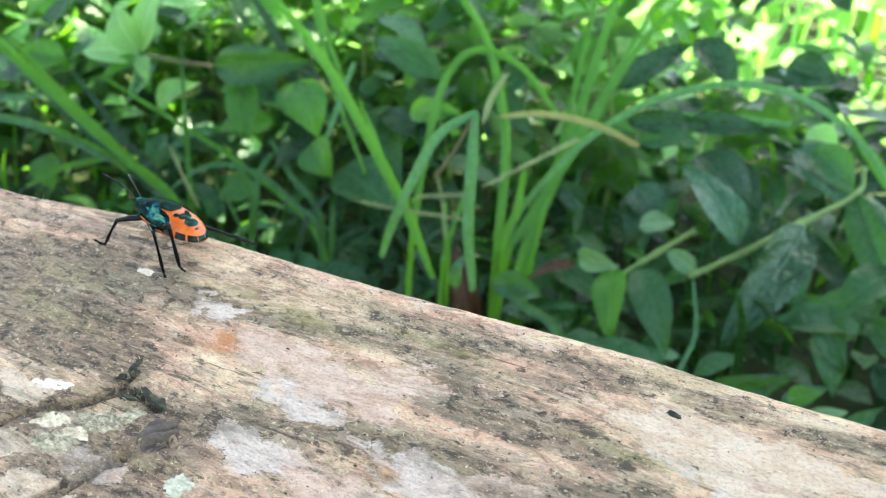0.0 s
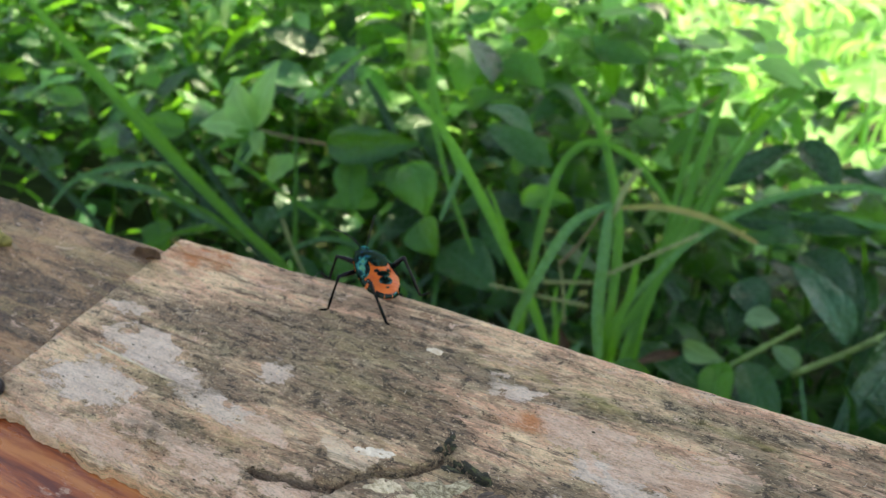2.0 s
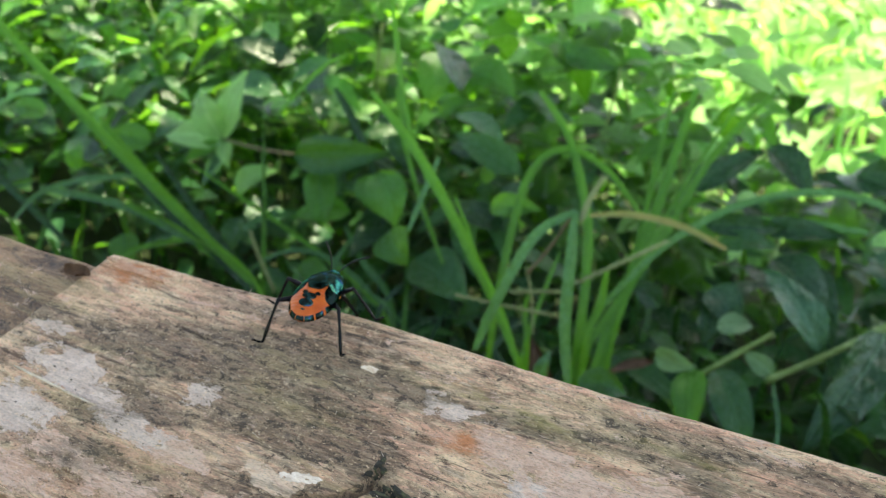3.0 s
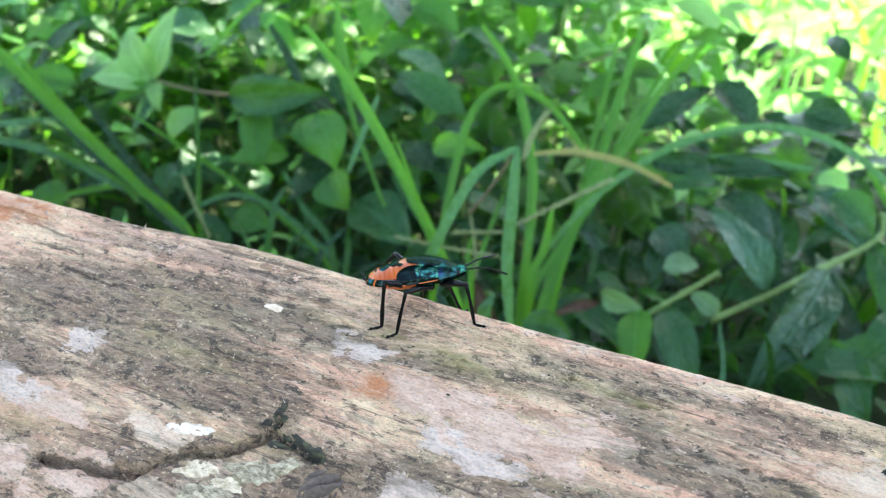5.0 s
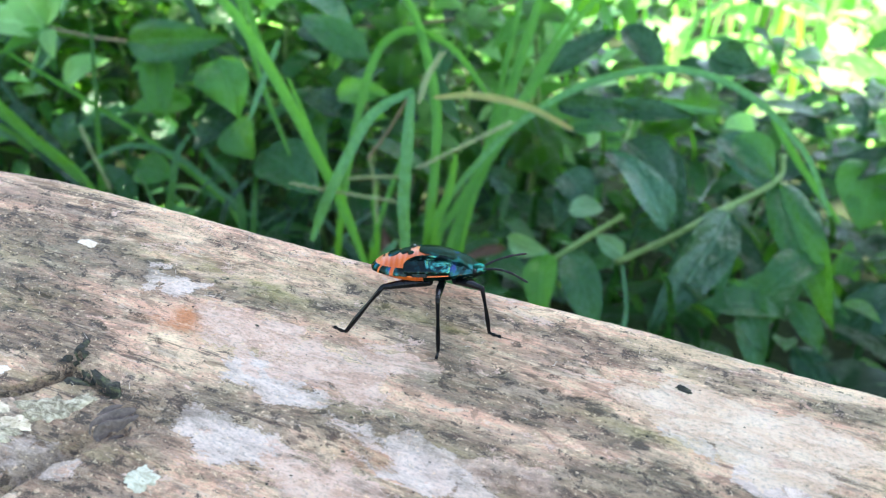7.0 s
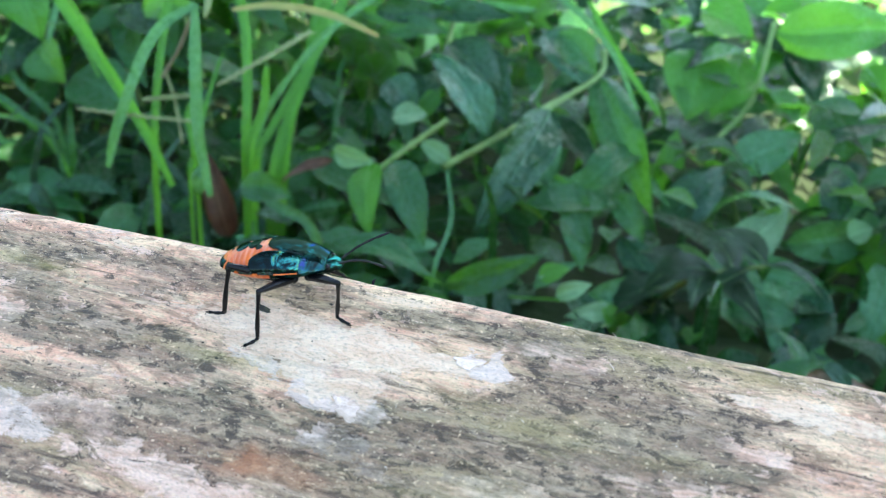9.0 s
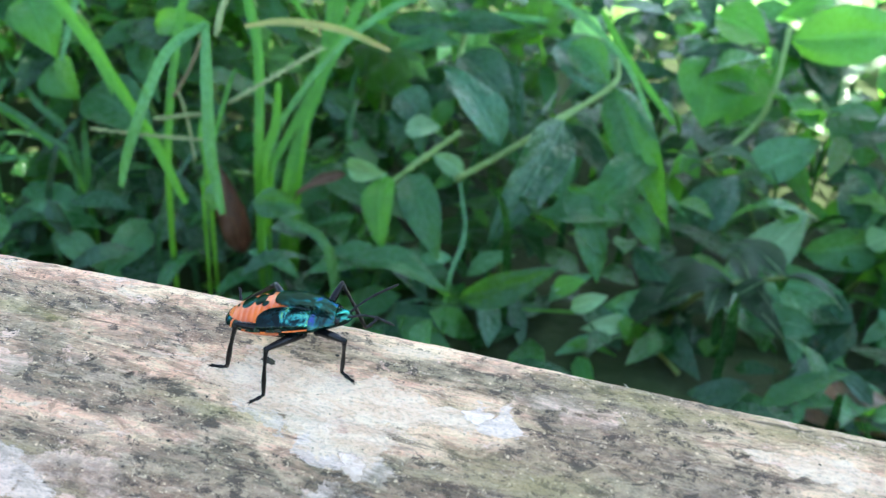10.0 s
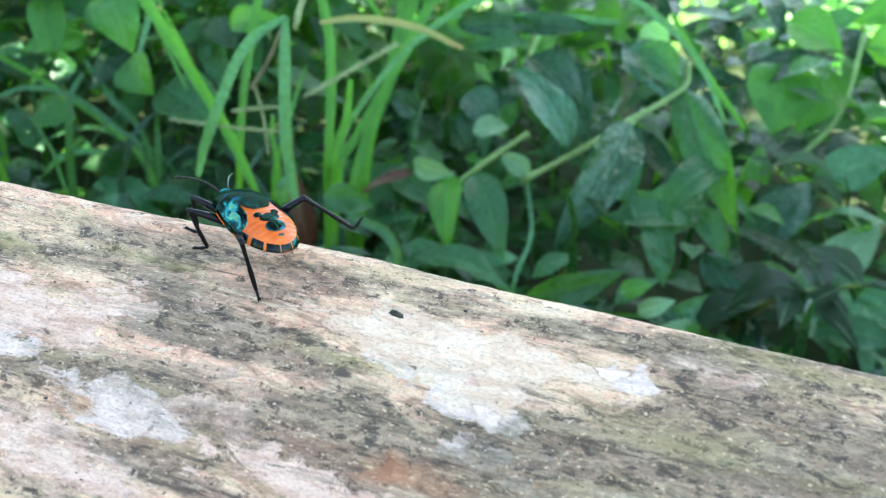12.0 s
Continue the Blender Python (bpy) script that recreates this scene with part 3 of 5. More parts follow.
        bm.faces.new((loops[0][0], loops[1][i], loops[1][(i + 1) % sides]))
    for la, lb in zip(loops[1:], loops[2:]):
        for i in range(sides):
            j = (i + 1) % sides
            bm.faces.new((la[i], lb[i], lb[j], la[j]))
    return part(name, bm, material, log, label)


def crust(name, cx, cy, a, b, turn, material, label, seed, height=0.2, lump=0.5):
    """A lumpy crust of lichen or moss with a ragged border, thinning out onto the worn face."""
    bm = bmesh.new()
    c, q = math.cos(radians(turn)), math.sin(radians(turn))
    made = {}
    step = 0.11

    def body_at(i, j):
        u, v = i * step, j * step
        w = math.atan2(v / b, u / a)
        border = 1 + 0.38 * noise.noise(Vector((math.cos(w) * 1.3, math.sin(w) * 1.3, seed * 5.1))) + 0.25 * noise.noise(Vector((math.cos(w) * 4, math.sin(w) * 4, seed)))
        return border - math.hypot(u / a, v / b)

    def vert(i, j):
        if (i, j) not in made:
            u, v = i * step, j * step
            x, y = cx + c * u - q * v, cy + q * u + c * v
            deep = body_at(i, j)
            n = noise.noise(Vector((x * 1.3, y * 1.6, seed))) + 0.6 * noise.noise(Vector((x * 3.1, y * 3.4, seed + 3)))
            z = relief(x, y) + height * (smooth_step(0, 0.25, deep) * (0.75 + lump * n) + 0.12) - 0.06
            made[i, j] = bm.verts.new(Vector((x, y, z)) * MM)
        return made[i, j]

    ni, nj = int(1.7 * a / step), int(1.7 * b / step)
    for i in range(-ni, ni):
        for j in range(-nj, nj):
            if body_at(i + 0.5, j + 0.5) > 0.06 * noise.noise(Vector((i * 0.6, j * 0.6, seed))):
                bm.faces.new((vert(i, j), vert(i + 1, j), vert(i + 1, j + 1), vert(i, j + 1)))
    return part(name, bm, material, log, label)


def build_knot():
    """A dark plug of wood with curved ridges, sunk in its hollow."""
    bm = bmesh.new()
    n, m = 30, 26
    rows = []
    for i in range(n + 1):
        u = 2 * i / n - 1
        row = []
        for j in range(m + 1):
            v = 2 * j / m - 1
            w = math.sqrt(max(0.0, 1 - u * u))
            bend = 0.7 * (1 - u * u)
            a, b = 2.7 * u, 1.75 * v * w + bend
            c, q = math.cos(radians(62)), math.sin(radians(62))
            x, y = KNOT[0] - 1.2 + c * a - q * b, KNOT[1] - 0.6 + q * a + c * b
            ridge = abs(math.sin(5.2 * v * w + 0.6 * math.sin(2.5 * u) + 0.7 * noise.noise(Vector((u * 2, v * 2, 5)))))
            dome = 0.75 * max(0.0, 1 - u * u) ** 0.7 * max(0.0, 1 - v * v) ** 0.5
            z = relief(x, y) - 0.45 + dome * (0.5 + 1.1 * ridge) + 0.08 * noise.noise(Vector((x * 3, y * 3, 2)))
            row.append(bm.verts.new(Vector((x, y, z)) * MM))
        rows.append(row)
    for ra, rb in zip(rows, rows[1:]):
        for j in range(m):
            bm.faces.new((ra[j], rb[j], rb[j + 1], ra[j + 1]))
    bmesh.ops.recalc_face_normals(bm, faces=bm.faces[:])
    part("knot", bm, KNOTTED, log, "dark ridged knot")


def build_flakes():
    put = flake
    put("flake", 57.5, -14.2, 1.5, 0.9, -30, LILAC, "small lilac-grey peeling flake", 4, 0.10, 0.4)
    put("flake", 67, -6.5, 1.2, 0.7, 10, LILAC, "small lilac-grey peeling flake", 6, 0.10, 0.4)
    put("splinter", -62.5, -29.0, 9.0, 0.13, -3, CREAM, "cream raised splinter", 20, 0.35, 0.3)
    crust("lichen", 2.4, -32.7, 1.5, 1.4, 0, LICHEN_MINT, "round pale mint-grey lichen", 27, 0.22, 0.5)
    put("lichen", -23.5, -8.2, 1.2, 0.5, 0, CREAM, "small cream lichen spot", 28, 0.06, 0.3)
    put("splinter", -72.5, -4.0, 6.0, 0.8, -5, ORANGE, "orange raised splinter at the saw cut", 50, 0.45, 0.5)
    # moss in the crack and beside the bare patch
    crust("moss", -13.2, -23.0, 1.5, 0.6, 40, MOSS, "dark moss in the crack", 41, 0.25, 0.9)
    crust("moss", -8.0, -24.9, 2.6, 0.8, -24, MOSS, "dark moss in the crack", 42, 0.25, 0.9)
    crust("moss", -11.0, -25.2, 1.4, 0.9, 10, MOSS, "dark moss in the crack", 44, 0.25, 0.9)
    crust("moss", 45.8, -5.6, 0.9, 0.35, -10, MOSS, "dark moss tuft", 43, 0.25, 0.9)
    # the dark knot in its hollow
    build_knot()
    crust("lichen", -11.0, -29.4, 3.4, 1.7, 20, LICHEN, "rough grey-green lichen crust beside the knot", 61, 0.30, 0.7)
    crust("lichen", -8.6, -27.6, 1.7, 1.0, 40, LICHEN, "rough grey-green lichen crust beside the knot", 62, 0.34, 0.7)
    crust("lichen", -14.5, -33.6, 3.2, 1.4, 15, LICHEN, "rough grey-green lichen crust beside the knot", 63, 0.20, 0.7)
    crust("lichen", -17.0, -31.6, 2.6, 1.0, 20, LICHEN_PALE, "pale greenish lichen", 64, 0.12, 0.7)
    crust("lichen", -13.2, -31.9, 1.9, 1.0, 10, LICHEN_PALE, "pale greenish lichen", 65, 0.14, 0.7)
    crust("flake", -21.0, -27.5, 3.0, 0.95, 18, WHITE, "small white peeling flake", 66, 0.10, 0.7)
    crust("moss", -6.3, -25.2, 1.2, 0.5, -50, MOSS, "dark moss in the crack", 68, 0.35, 0.7)
    crust("moss", -13.4, -21.6, 1.1, 0.5, 80, MOSS, "dark moss in the crack", 69, 0.30, 0.7)
    # specks of grit and lichen, and small stray fibres
    rng = random.Random(5)
    bm = bmesh.new()
    for k in range(260):
        x, y = rng.uniform(-76, 110), rng.uniform(-42, -1.5)
        r = rng.choice((0.05, 0.06, 0.08, 0.12))
        ball(bm, Vector((x, y, relief(x, y) + r * 0.3)) * MM, r * rng.uniform(1, 2.5) * MM, r * MM, r * 0.7 * MM, 6)
    tagged(part("grit", bm, MOSS, log, "dark grit specks"), kind="stuff")
    bm = bmesh.new()
    for k in range(160):
        x, y = rng.uniform(-70, 105), rng.uniform(-34, 0.2)
        y = min(y, far_edge(x) - 0.4)
        z = relief(x, min(y, far_edge(x) - 1.3)) - (0.4 if y > far_edge(x) - 1.5 else 0)
        d = Vector((rng.uniform(-1, 1), rng.uniform(-0.5, 0.5), rng.uniform(0.1, 0.8))) * rng.uniform(0.5, 1.3)
        p = Vector((x, y, z))
        tube(bm, [p * MM, (p + d * 0.5 + Vector((0, 0, 0.1))) * MM, (p + d) * MM], 0.035 * MM, 4, 4, lambda t: 1.1 - t)
    tagged(part("fibre", bm, WHITE, log, "fine pale wood fibres"), kind="stuff")


build_flakes()


def build_litter():
    # a curled bark chip in the saw cut
    bm = bmesh.new()
    rows = []
    for i in range(13):
        u = i / 12
        rows.append([])
        for j in range(7):
            v = j / 6
            x = -84.2 + 6.2 * u + 0.9 * noise.noise(Vector((u * 3, v * 2, 1)))
            y = -8.6 + 3.0 * (v - 0.5) * (1 - 0.6 * abs(2 * u - 1) ** 2)
            z = 0.0 + 0.8 * (2 * v - 1) ** 2 + 0.5 * u + 0.5 * noise.noise(Vector((u * 5, v * 5, 4)))
            rows[-1].append(bm.verts.new(Vector((x, y, z)) * MM))
    for ra, rb in zip(rows, rows[1:]):
        for j in range(6):
            bm.faces.new((ra[j], ra[j + 1], rb[j + 1], rb[j]))
    bmesh.ops.solidify(bm, geom=bm.faces[:], thickness=0.35 * MM)
    chip = part("bark_chip", bm, CHIP)
    chip.matrix_world = LOG
    tagged(chip, "curled dark bark chip lying in the log's saw cut", "bark chip")
    # olive bud
    bm = bmesh.new()
    ball(bm, Vector((-112.5, -16.2, 1.1)) * MM, 2.2 * MM, 1.7 * MM, 1.6 * MM, 20)
    ball(bm, Vector((-110.2, -16.6, 1.0)) * MM, 1.7 * MM, 1.5 * MM, 1.4 * MM, 18)
    ball(bm, Vector((-108.6, -16.2, 0.8)) * MM, 1.0 * MM, 1.1 * MM, 1.0 * MM, 14)
    for v in bm.verts:
        v.co += Vector((0, 0, 1)) * 0.25 * MM * noise.noise(v.co * 1400) + Vector((1, 0.5, 0)) * 0.25 * MM * noise.noise(v.co * 1100)
    bud = part("bud", bm, POD)
    bud.matrix_world = LOG
    tagged(bud, "small olive-green dried bud lying on the stained wood", "bud")
    # two black berries on a stalk
    sprig = new("berry_sprig")
    sprig.matrix_world = LOG
    tagged(sprig, "two black berries on a pale stalk on the wood", "berries")
    for x, y in ((-80.4, -41.0), (-77.2, -42.4)):
        bm = bmesh.new()
        ball(bm, Vector((x, y, 1.4)) * MM, 1.75 * MM, 1.6 * MM, 1.6 * MM, 20)
        part("berry", bm, BERRY, sprig, "round black berry")
    bm = bmesh.new()
    tube(bm, [Vector(p) * MM for p in ((-79.0, -42.3, 0.9), (-79.3, -45.0, 0.5), (-80.6, -47.5, 0.3))], 0.45 * MM, 8, 8)
    part("stalk", bm, TWIG, sprig, "pale green stalk")


build_litter()


# ---- undergrowth ----
LABELS = {
    "clump_a": ("grass_clump", "broad-bladed green grass clump with drooping blades and seed stalks", "grass"),
    "clump_b": ("grass_clump", "bright green long grass growing beside leafy creepers", "grass"),
    "clump_c": ("grass_clump", "blue-green sparse grass blades low in the undergrowth", "grass"),
    "creeper_a": ("creeper", "dark green creeper with pointed leaves on jointed stems", "plant"),
    "creeper_b": ("creeper", "low creeper with chewed, mixed green leaves", "plant"),
    "creeper_c": ("creeper", "dark green pointed creeper leaves, colour deepened for shade", "plant"),
    "shrub_r": ("shrub", "bright green round-leaved shrub touched by sun", "shrub"),
    "shrub_l": ("shrub", "leafy shrub with fanned leaflets coloured as if sunlit, and dark leaves", "shrub"),
}


def plant(key):
    name, label, category = LABELS[key.lower()]
    return tagged(new(name), label, category, group={"grass_clump": "grass clumps", "creeper": "creepers", "shrub": "shrubs"}[name])


def own_faces(bm, rows, along_it):
    """Faces between rows, with each leaf's own coordinates: t along it (times along_it), v from -1 to 1 across it."""
    layer = bm.loops.layers.uv.get("leaf") or bm.loops.layers.uv.new("leaf")
    n, m = len(rows) - 1, len(rows[0]) - 1
    for i in range(n):
        ra, rb = rows[i], rows[i + 1]
        for j in range(m):
            f = bm.faces.new((ra[j], ra[j + 1], rb[j + 1], rb[j]))
            t1, t2, v1, v2 = along_it * i / n, along_it * (i + 1) / n, 2 * j / m - 1, 2 * (j + 1) / m - 1
            for loop, place in zip(f.loops, ((t1, v1), (t1, v2), (t2, v2), (t2, v1))):
                loop[layer].uv = place


def blade(clump, points, width, tint):
    """A folded grass blade along a curve, widest in its lower half, with a keel."""
    bm = bmesh.new()
    points = [Vector(p) for p in points]
    if points[0].z > points[-1].z:
        points.reverse()
    foot, way = points[0], points[0] - points[1]
    soil = ground_height(foot.x, foot.y)
    if 0.004 < foot.z - soil < 0.08:   # grow from the soil
        points.insert(0, Vector((foot.x + 0.25 * way.x, foot.y + 0.25 * way.y, soil - 0.006)))
    n = 6 * (len(points) - 1) + 4
    rows = []
    for k in range(n + 1):
        t = k / n
        c = along(points, t)
        d = (along(points, min(1, t + 0.03)) - along(points, max(0, t - 0.03))).normalized()
        side = d.cross(Vector((0.12, -0.85, 0.5))).normalized()
        up = side.cross(d)
        w = width * 0.37 * (1.0 - 0.5 * abs(2 * t - 1) ** 2.5) * (1 + 0.06 * noise.noise(c * 60))
        rows.append([bm.verts.new(c + side * (w * q) + up * (w * 0.28 * abs(q))) for q in (-1, -0.5, 0, 0.5, 1)])
    own_faces(bm, rows, 0.0)
    part("blade", bm, GREEN[tint], clump)


def leaf_rows(bm, base, tip, width, normal, curl=0.12, steps_=9, half=3, seed=0.0, wave=0.06):
    """A leaf blade from base to tip: pointed, folded along its midrib, drooping and wavy."""
    base, tip = Vector(base), Vector(tip)
    d = tip - base
    size = d.length
    d.normalize()
    side = d.cross(normal).normalized()
    up = side.cross(d)
    rows = []
    for k in range(steps_ + 1):
        t = k / steps_
        w = width * 0.5 * (2.95 * t ** 0.6 * max(0.0, 1 - t) ** 1.06 + 0.04 * (1 - t))
        c = base + d * (size * t) + up * (size * curl * math.sin(math.pi * t))
        row = []
        for q in range(-half, half + 1):
            v = q / half
            ripple = wave * size * noise.noise(Vector((t * 3 + seed, v * 1.5, seed * 3))) * abs(v)
            row.append(bm.verts.new(c + side * (w * v) + up * (0.30 * w * abs(v) + ripple)))
        rows.append(row)
    own_faces(bm, rows, 1.0)


leaf_count = 0


def leaf(owner, base, tip, width, tint, turn):
    global leaf_count
    leaf_count += 1
    rng = random.Random(leaf_count)
    bm = bmesh.new()
    d = (Vector(tip) - Vector(base)).normalized()
    n = Matrix.Rotation(radians(turn + rng.uniform(-12, 12)), 3, d) @ Vector((rng.uniform(-0.15, 0.3), -0.75, 0.65))
    leaf_rows(bm, base, tip, width * 1.08, n, rng.uniform(0.06, 0.2), 14, 4, leaf_count * 1.7, 0.09)
    ob = part("leaf", bm, GREEN[tint], owner)
    # midrib
    rib = bmesh.new()
    b, t = Vector(base), Vector(tip)
    up = n - d * n.dot(d)
    up.normalize()
    tube(rib, [b, b.lerp(t, 0.5) + up * (t - b).length * 0.06, t], 0.0005, 5, 8, lambda q: 1.1 - q)
    part("midrib", rib, GREEN["pale"] if tint in ("bright", "pale", "fresh") else GREEN["mid"], ob)


def stalk(points, width, kind):
    """kind 0: a bare twig; 1: a seed spike; 2: a jointed green stem."""
    names = {0: ("vine", "thin bare vine among the leaves", "vine"), 1: ("seed_stalk", "thin green seed spike of the grass", "grass"), 2: ("stem", "jointed pale green creeper stem", "plant")}
    bm = bmesh.new()
    if kind == 2:
        tube(bm, points, width * 0.5, 9, 24, lambda t: 1 + 0.35 * max(0, math.cos(t * 4 * math.pi)) ** 8)
    else:
        tube(bm, points, width * (0.22 if kind else 0.4), 6, 16)
    if kind == 1:
        for k in range(26):
            t = (k + 0.5) / 26
            c = along(points, t)
            d = (along(points, min(1, t + 0.05)) - along(points, max(0, t - 0.05))).normalized()
            s = d.cross(Vector((0, -1, 0.3))).normalized() * (1 if k % 2 else -1)
            tube(bm, [c, c + d * width * 0.5 + s * width * 0.35, c + d * width * 1.1 + s * width * 0.45], width * 0.16, 5, 3, lambda q: 1.2 - q)
    ob = part(names[kind][0], bm, (TWIG, SEED, STEM)[kind])
    tagged(ob, names[kind][1], names[kind][2], group=("vines", "seed stalks", "creeper stems")[kind])


clump_a = plant("CLUMP_A")
blade(clump_a, ((-0.158, 0.197, 0.259), (-0.129, 0.193, 0.235), (-0.091, 0.184, 0.193), (-0.073, 0.177, 0.169)), 0.0055, "fresh")
blade(clump_a, ((-0.083, 0.156, 0.183), (-0.079, 0.159, 0.199), (-0.071, 0.169, 0.224), (-0.060, 0.176, 0.234)), 0.0050, "blue")
blade(clump_a, ((-0.060, 0.176, 0.234), (-0.057, 0.169, 0.217), (-0.054, 0.163, 0.198), (-0.049, 0.159, 0.178)), 0.0055, "blue")
blade(clump_a, ((-0.104, 0.218, 0.165), (-0.109, 0.241, 0.207), (-0.108, 0.253, 0.227), (-0.099, 0.262, 0.236), (-0.079, 0.261, 0.232), (-0.057, 0.251, 0.217)), 0.0051, "fresh")
blade(clump_a, ((-0.116, 0.270, 0.259), (-0.097, 0.264, 0.241), (-0.080, 0.249, 0.214), (-0.073, 0.238, 0.194), (-0.067, 0.222, 0.159)), 0.0056, "fresh")
blade(clump_a, ((-0.062, 0.336, 0.262), (-0.062, 0.309, 0.226), (-0.062, 0.276, 0.186), (-0.064, 0.243, 0.151)), 0.0066, "fresh")
blade(clump_a, ((-0.073, 0.338, 0.260), (-0.069, 0.308, 0.220), (-0.065, 0.277, 0.182), (-0.062, 0.244, 0.151)), 0.0041, "fresh")
blade(clump_a, ((-0.026, 0.338, 0.266), (-0.043, 0.307, 0.237), (-0.052, 0.270, 0.202), (-0.063, 0.240, 0.171), (-0.066, 0.229, 0.154)), 0.0048, "fresh")
blade(clump_a, ((-0.068, 0.217, 0.222), (-0.054, 0.223, 0.224), (-0.036, 0.229, 0.222), (-0.018, 0.232, 0.216)), 0.0038, "dry")
blade(clump_a, ((-0.069, 0.234, 0.161), (-0.052, 0.239, 0.198), (-0.030, 0.247, 0.222), (-0.008, 0.256, 0.234), (0.015, 0.264, 0.238), (0.039, 0.268, 0.232), (0.063, 0.267, 0.215), (0.078, 0.264, 0.193)), 0.0041, "blue")
blade(clump_a, ((-0.111, 0.185, 0.228), (-0.104, 0.185, 0.216), (-0.097, 0.184, 0.203), (-0.087, 0.182, 0.186)), 0.0016, "fresh")
blade(clump_a, ((-0.063, 0.234, 0.197), (-0.063, 0.230, 0.181), (-0.066, 0.222, 0.159)), 0.0050, "fresh")
blade(clump_a, ((-0.094, 0.228, 0.179), (-0.093, 0.225, 0.171), (-0.088, 0.220, 0.154)), 0.0032, "fresh")
blade(clump_a, ((-0.149, 0.242, 0.227), (-0.151, 0.235, 0.213), (-0.153, 0.226, 0.195)), 0.0038, "blue")
blade(clump_a, ((-0.195, 0.277, 0.249), (-0.185, 0.269, 0.230), (-0.167, 0.257, 0.204), (-0.142, 0.241, 0.178)), 0.0036, "fresh")
blade(clump_a, ((-0.234, 0.280, 0.243), (-0.220, 0.279, 0.227), (-0.196, 0.269, 0.199)), 0.0060, "dark")
blade(clump_a, ((-0.090, 0.251, 0.194), (-0.090, 0.241, 0.184), (-0.090, 0.222, 0.160), (-0.089, 0.217, 0.149)), 0.0028, "fresh")
blade(clump_a, ((-0.040, 0.346, 0.264), (-0.054, 0.303, 0.218), (-0.060, 0.253, 0.170)), 0.0030, "fresh")
clump_b = plant("CLUMP_B")
blade(clump_b, ((-0.329, 0.210, 0.221), (-0.288, 0.209, 0.193), (-0.251, 0.204, 0.175), (-0.210, 0.199, 0.151)), 0.0056, "fresh")
blade(clump_b, ((-0.320, 0.207, 0.207), (-0.274, 0.204, 0.183), (-0.240, 0.202, 0.167), (-0.211, 0.197, 0.148)), 0.0056, "dark")
blade(clump_b, ((-0.295, 0.236, 0.200), (-0.246, 0.246, 0.177), (-0.210, 0.247, 0.162), (-0.166, 0.240, 0.139)), 0.0035, "fresh")
blade(clump_b, ((-0.242, 0.215, 0.152), (-0.233, 0.227, 0.163), (-0.221, 0.236, 0.168), (-0.203, 0.242, 0.165), (-0.180, 0.241, 0.154), (-0.166, 0.239, 0.143)), 0.0034, "blue")
blade(clump_b, ((-0.232, 0.255, 0.135), (-0.222, 0.264, 0.139), (-0.209, 0.269, 0.138), (-0.177, 0.273, 0.125)), 0.0029, "blue")
blade(clump_b, ((-0.214, 0.266, 0.175), (-0.198, 0.262, 0.159), (-0.178, 0.258, 0.142)), 0.0047, "blue")
blade(clump_b, ((-0.309, 0.201, 0.181), (-0.276, 0.205, 0.175), (-0.243, 0.208, 0.165), (-0.219, 0.206, 0.151)), 0.0026, "pale")
blade(clump_b, ((-0.315, 0.198, 0.148), (-0.300, 0.209, 0.158), (-0.277, 0.218, 0.165)), 0.0043, "fresh")
blade(clump_b, ((-0.316, 0.235, 0.201), (-0.281, 0.231, 0.174), (-0.242, 0.224, 0.146)), 0.0055, "dark")
blade(clump_b, ((-0.398, 0.188, 0.281), (-0.343, 0.193, 0.240), (-0.284, 0.196, 0.201), (-0.220, 0.200, 0.161)), 0.0072, "fresh")
blade(clump_b, ((-0.341, 0.182, 0.187), (-0.294, 0.194, 0.184), (-0.254, 0.199, 0.173)), 0.0056, "blue")
blade(clump_b, ((-0.354, 0.175, 0.168), (-0.346, 0.185, 0.182), (-0.327, 0.195, 0.191), (-0.299, 0.206, 0.197)), 0.0041, "blue")
blade(clump_b, ((-0.293, 0.193, 0.186), (-0.262, 0.200, 0.176), (-0.229, 0.203, 0.161)), 0.0050, "fresh")
blade(clump_b, ((-0.425, 0.175, 0.208), (-0.379, 0.181, 0.191), (-0.324, 0.184, 0.160)), 0.0065, "dark")
blade(clump_b, ((-0.212, 0.259, 0.264), (-0.226, 0.256, 0.255), (-0.244, 0.244, 0.230)), 0.0034, "fresh")
blade(clump_b, ((-0.205, 0.282, 0.295), (-0.194, 0.274, 0.269), (-0.180, 0.263, 0.239), (-0.158, 0.252, 0.209)), 0.0041, "fresh")
clump_c = plant("CLUMP_C")
blade(clump_c, ((-0.067, 0.225, 0.149), (-0.054, 0.222, 0.144), (-0.035, 0.216, 0.136)), 0.0054, "blue")
blade(clump_c, ((0.006, 0.259, 0.156), (0.013, 0.243, 0.141), (0.011, 0.228, 0.125)), 0.0026, "blue")
blade(clump_c, ((-0.086, 0.223, 0.117), (-0.103, 0.238, 0.136), (-0.131, 0.250, 0.150)), 0.0049, "dark")
blade(clump_c, ((-0.036, 0.313, 0.206), (-0.006, 0.319, 0.210), (0.026, 0.324, 0.211)), 0.0056, "blue")
blade(clump_c, ((0.046, 0.356, 0.211), (0.063, 0.342, 0.193), (0.088, 0.327, 0.171)), 0.0047, "fresh")
blade(clump_c, ((0.105, 0.276, 0.087), (0.078, 0.267, 0.101), (0.040, 0.246, 0.109)), 0.0020, "fresh")
creeper_a = plant("CREEPER_A")
leaf(creeper_a, (0.019, 0.270, 0.170), (-0.012, 0.284, 0.196), 0.0167, "sheen", 25)
leaf(creeper_a, (0.042, 0.296, 0.176), (0.023, 0.243, 0.138), 0.0201, "dark", -20)
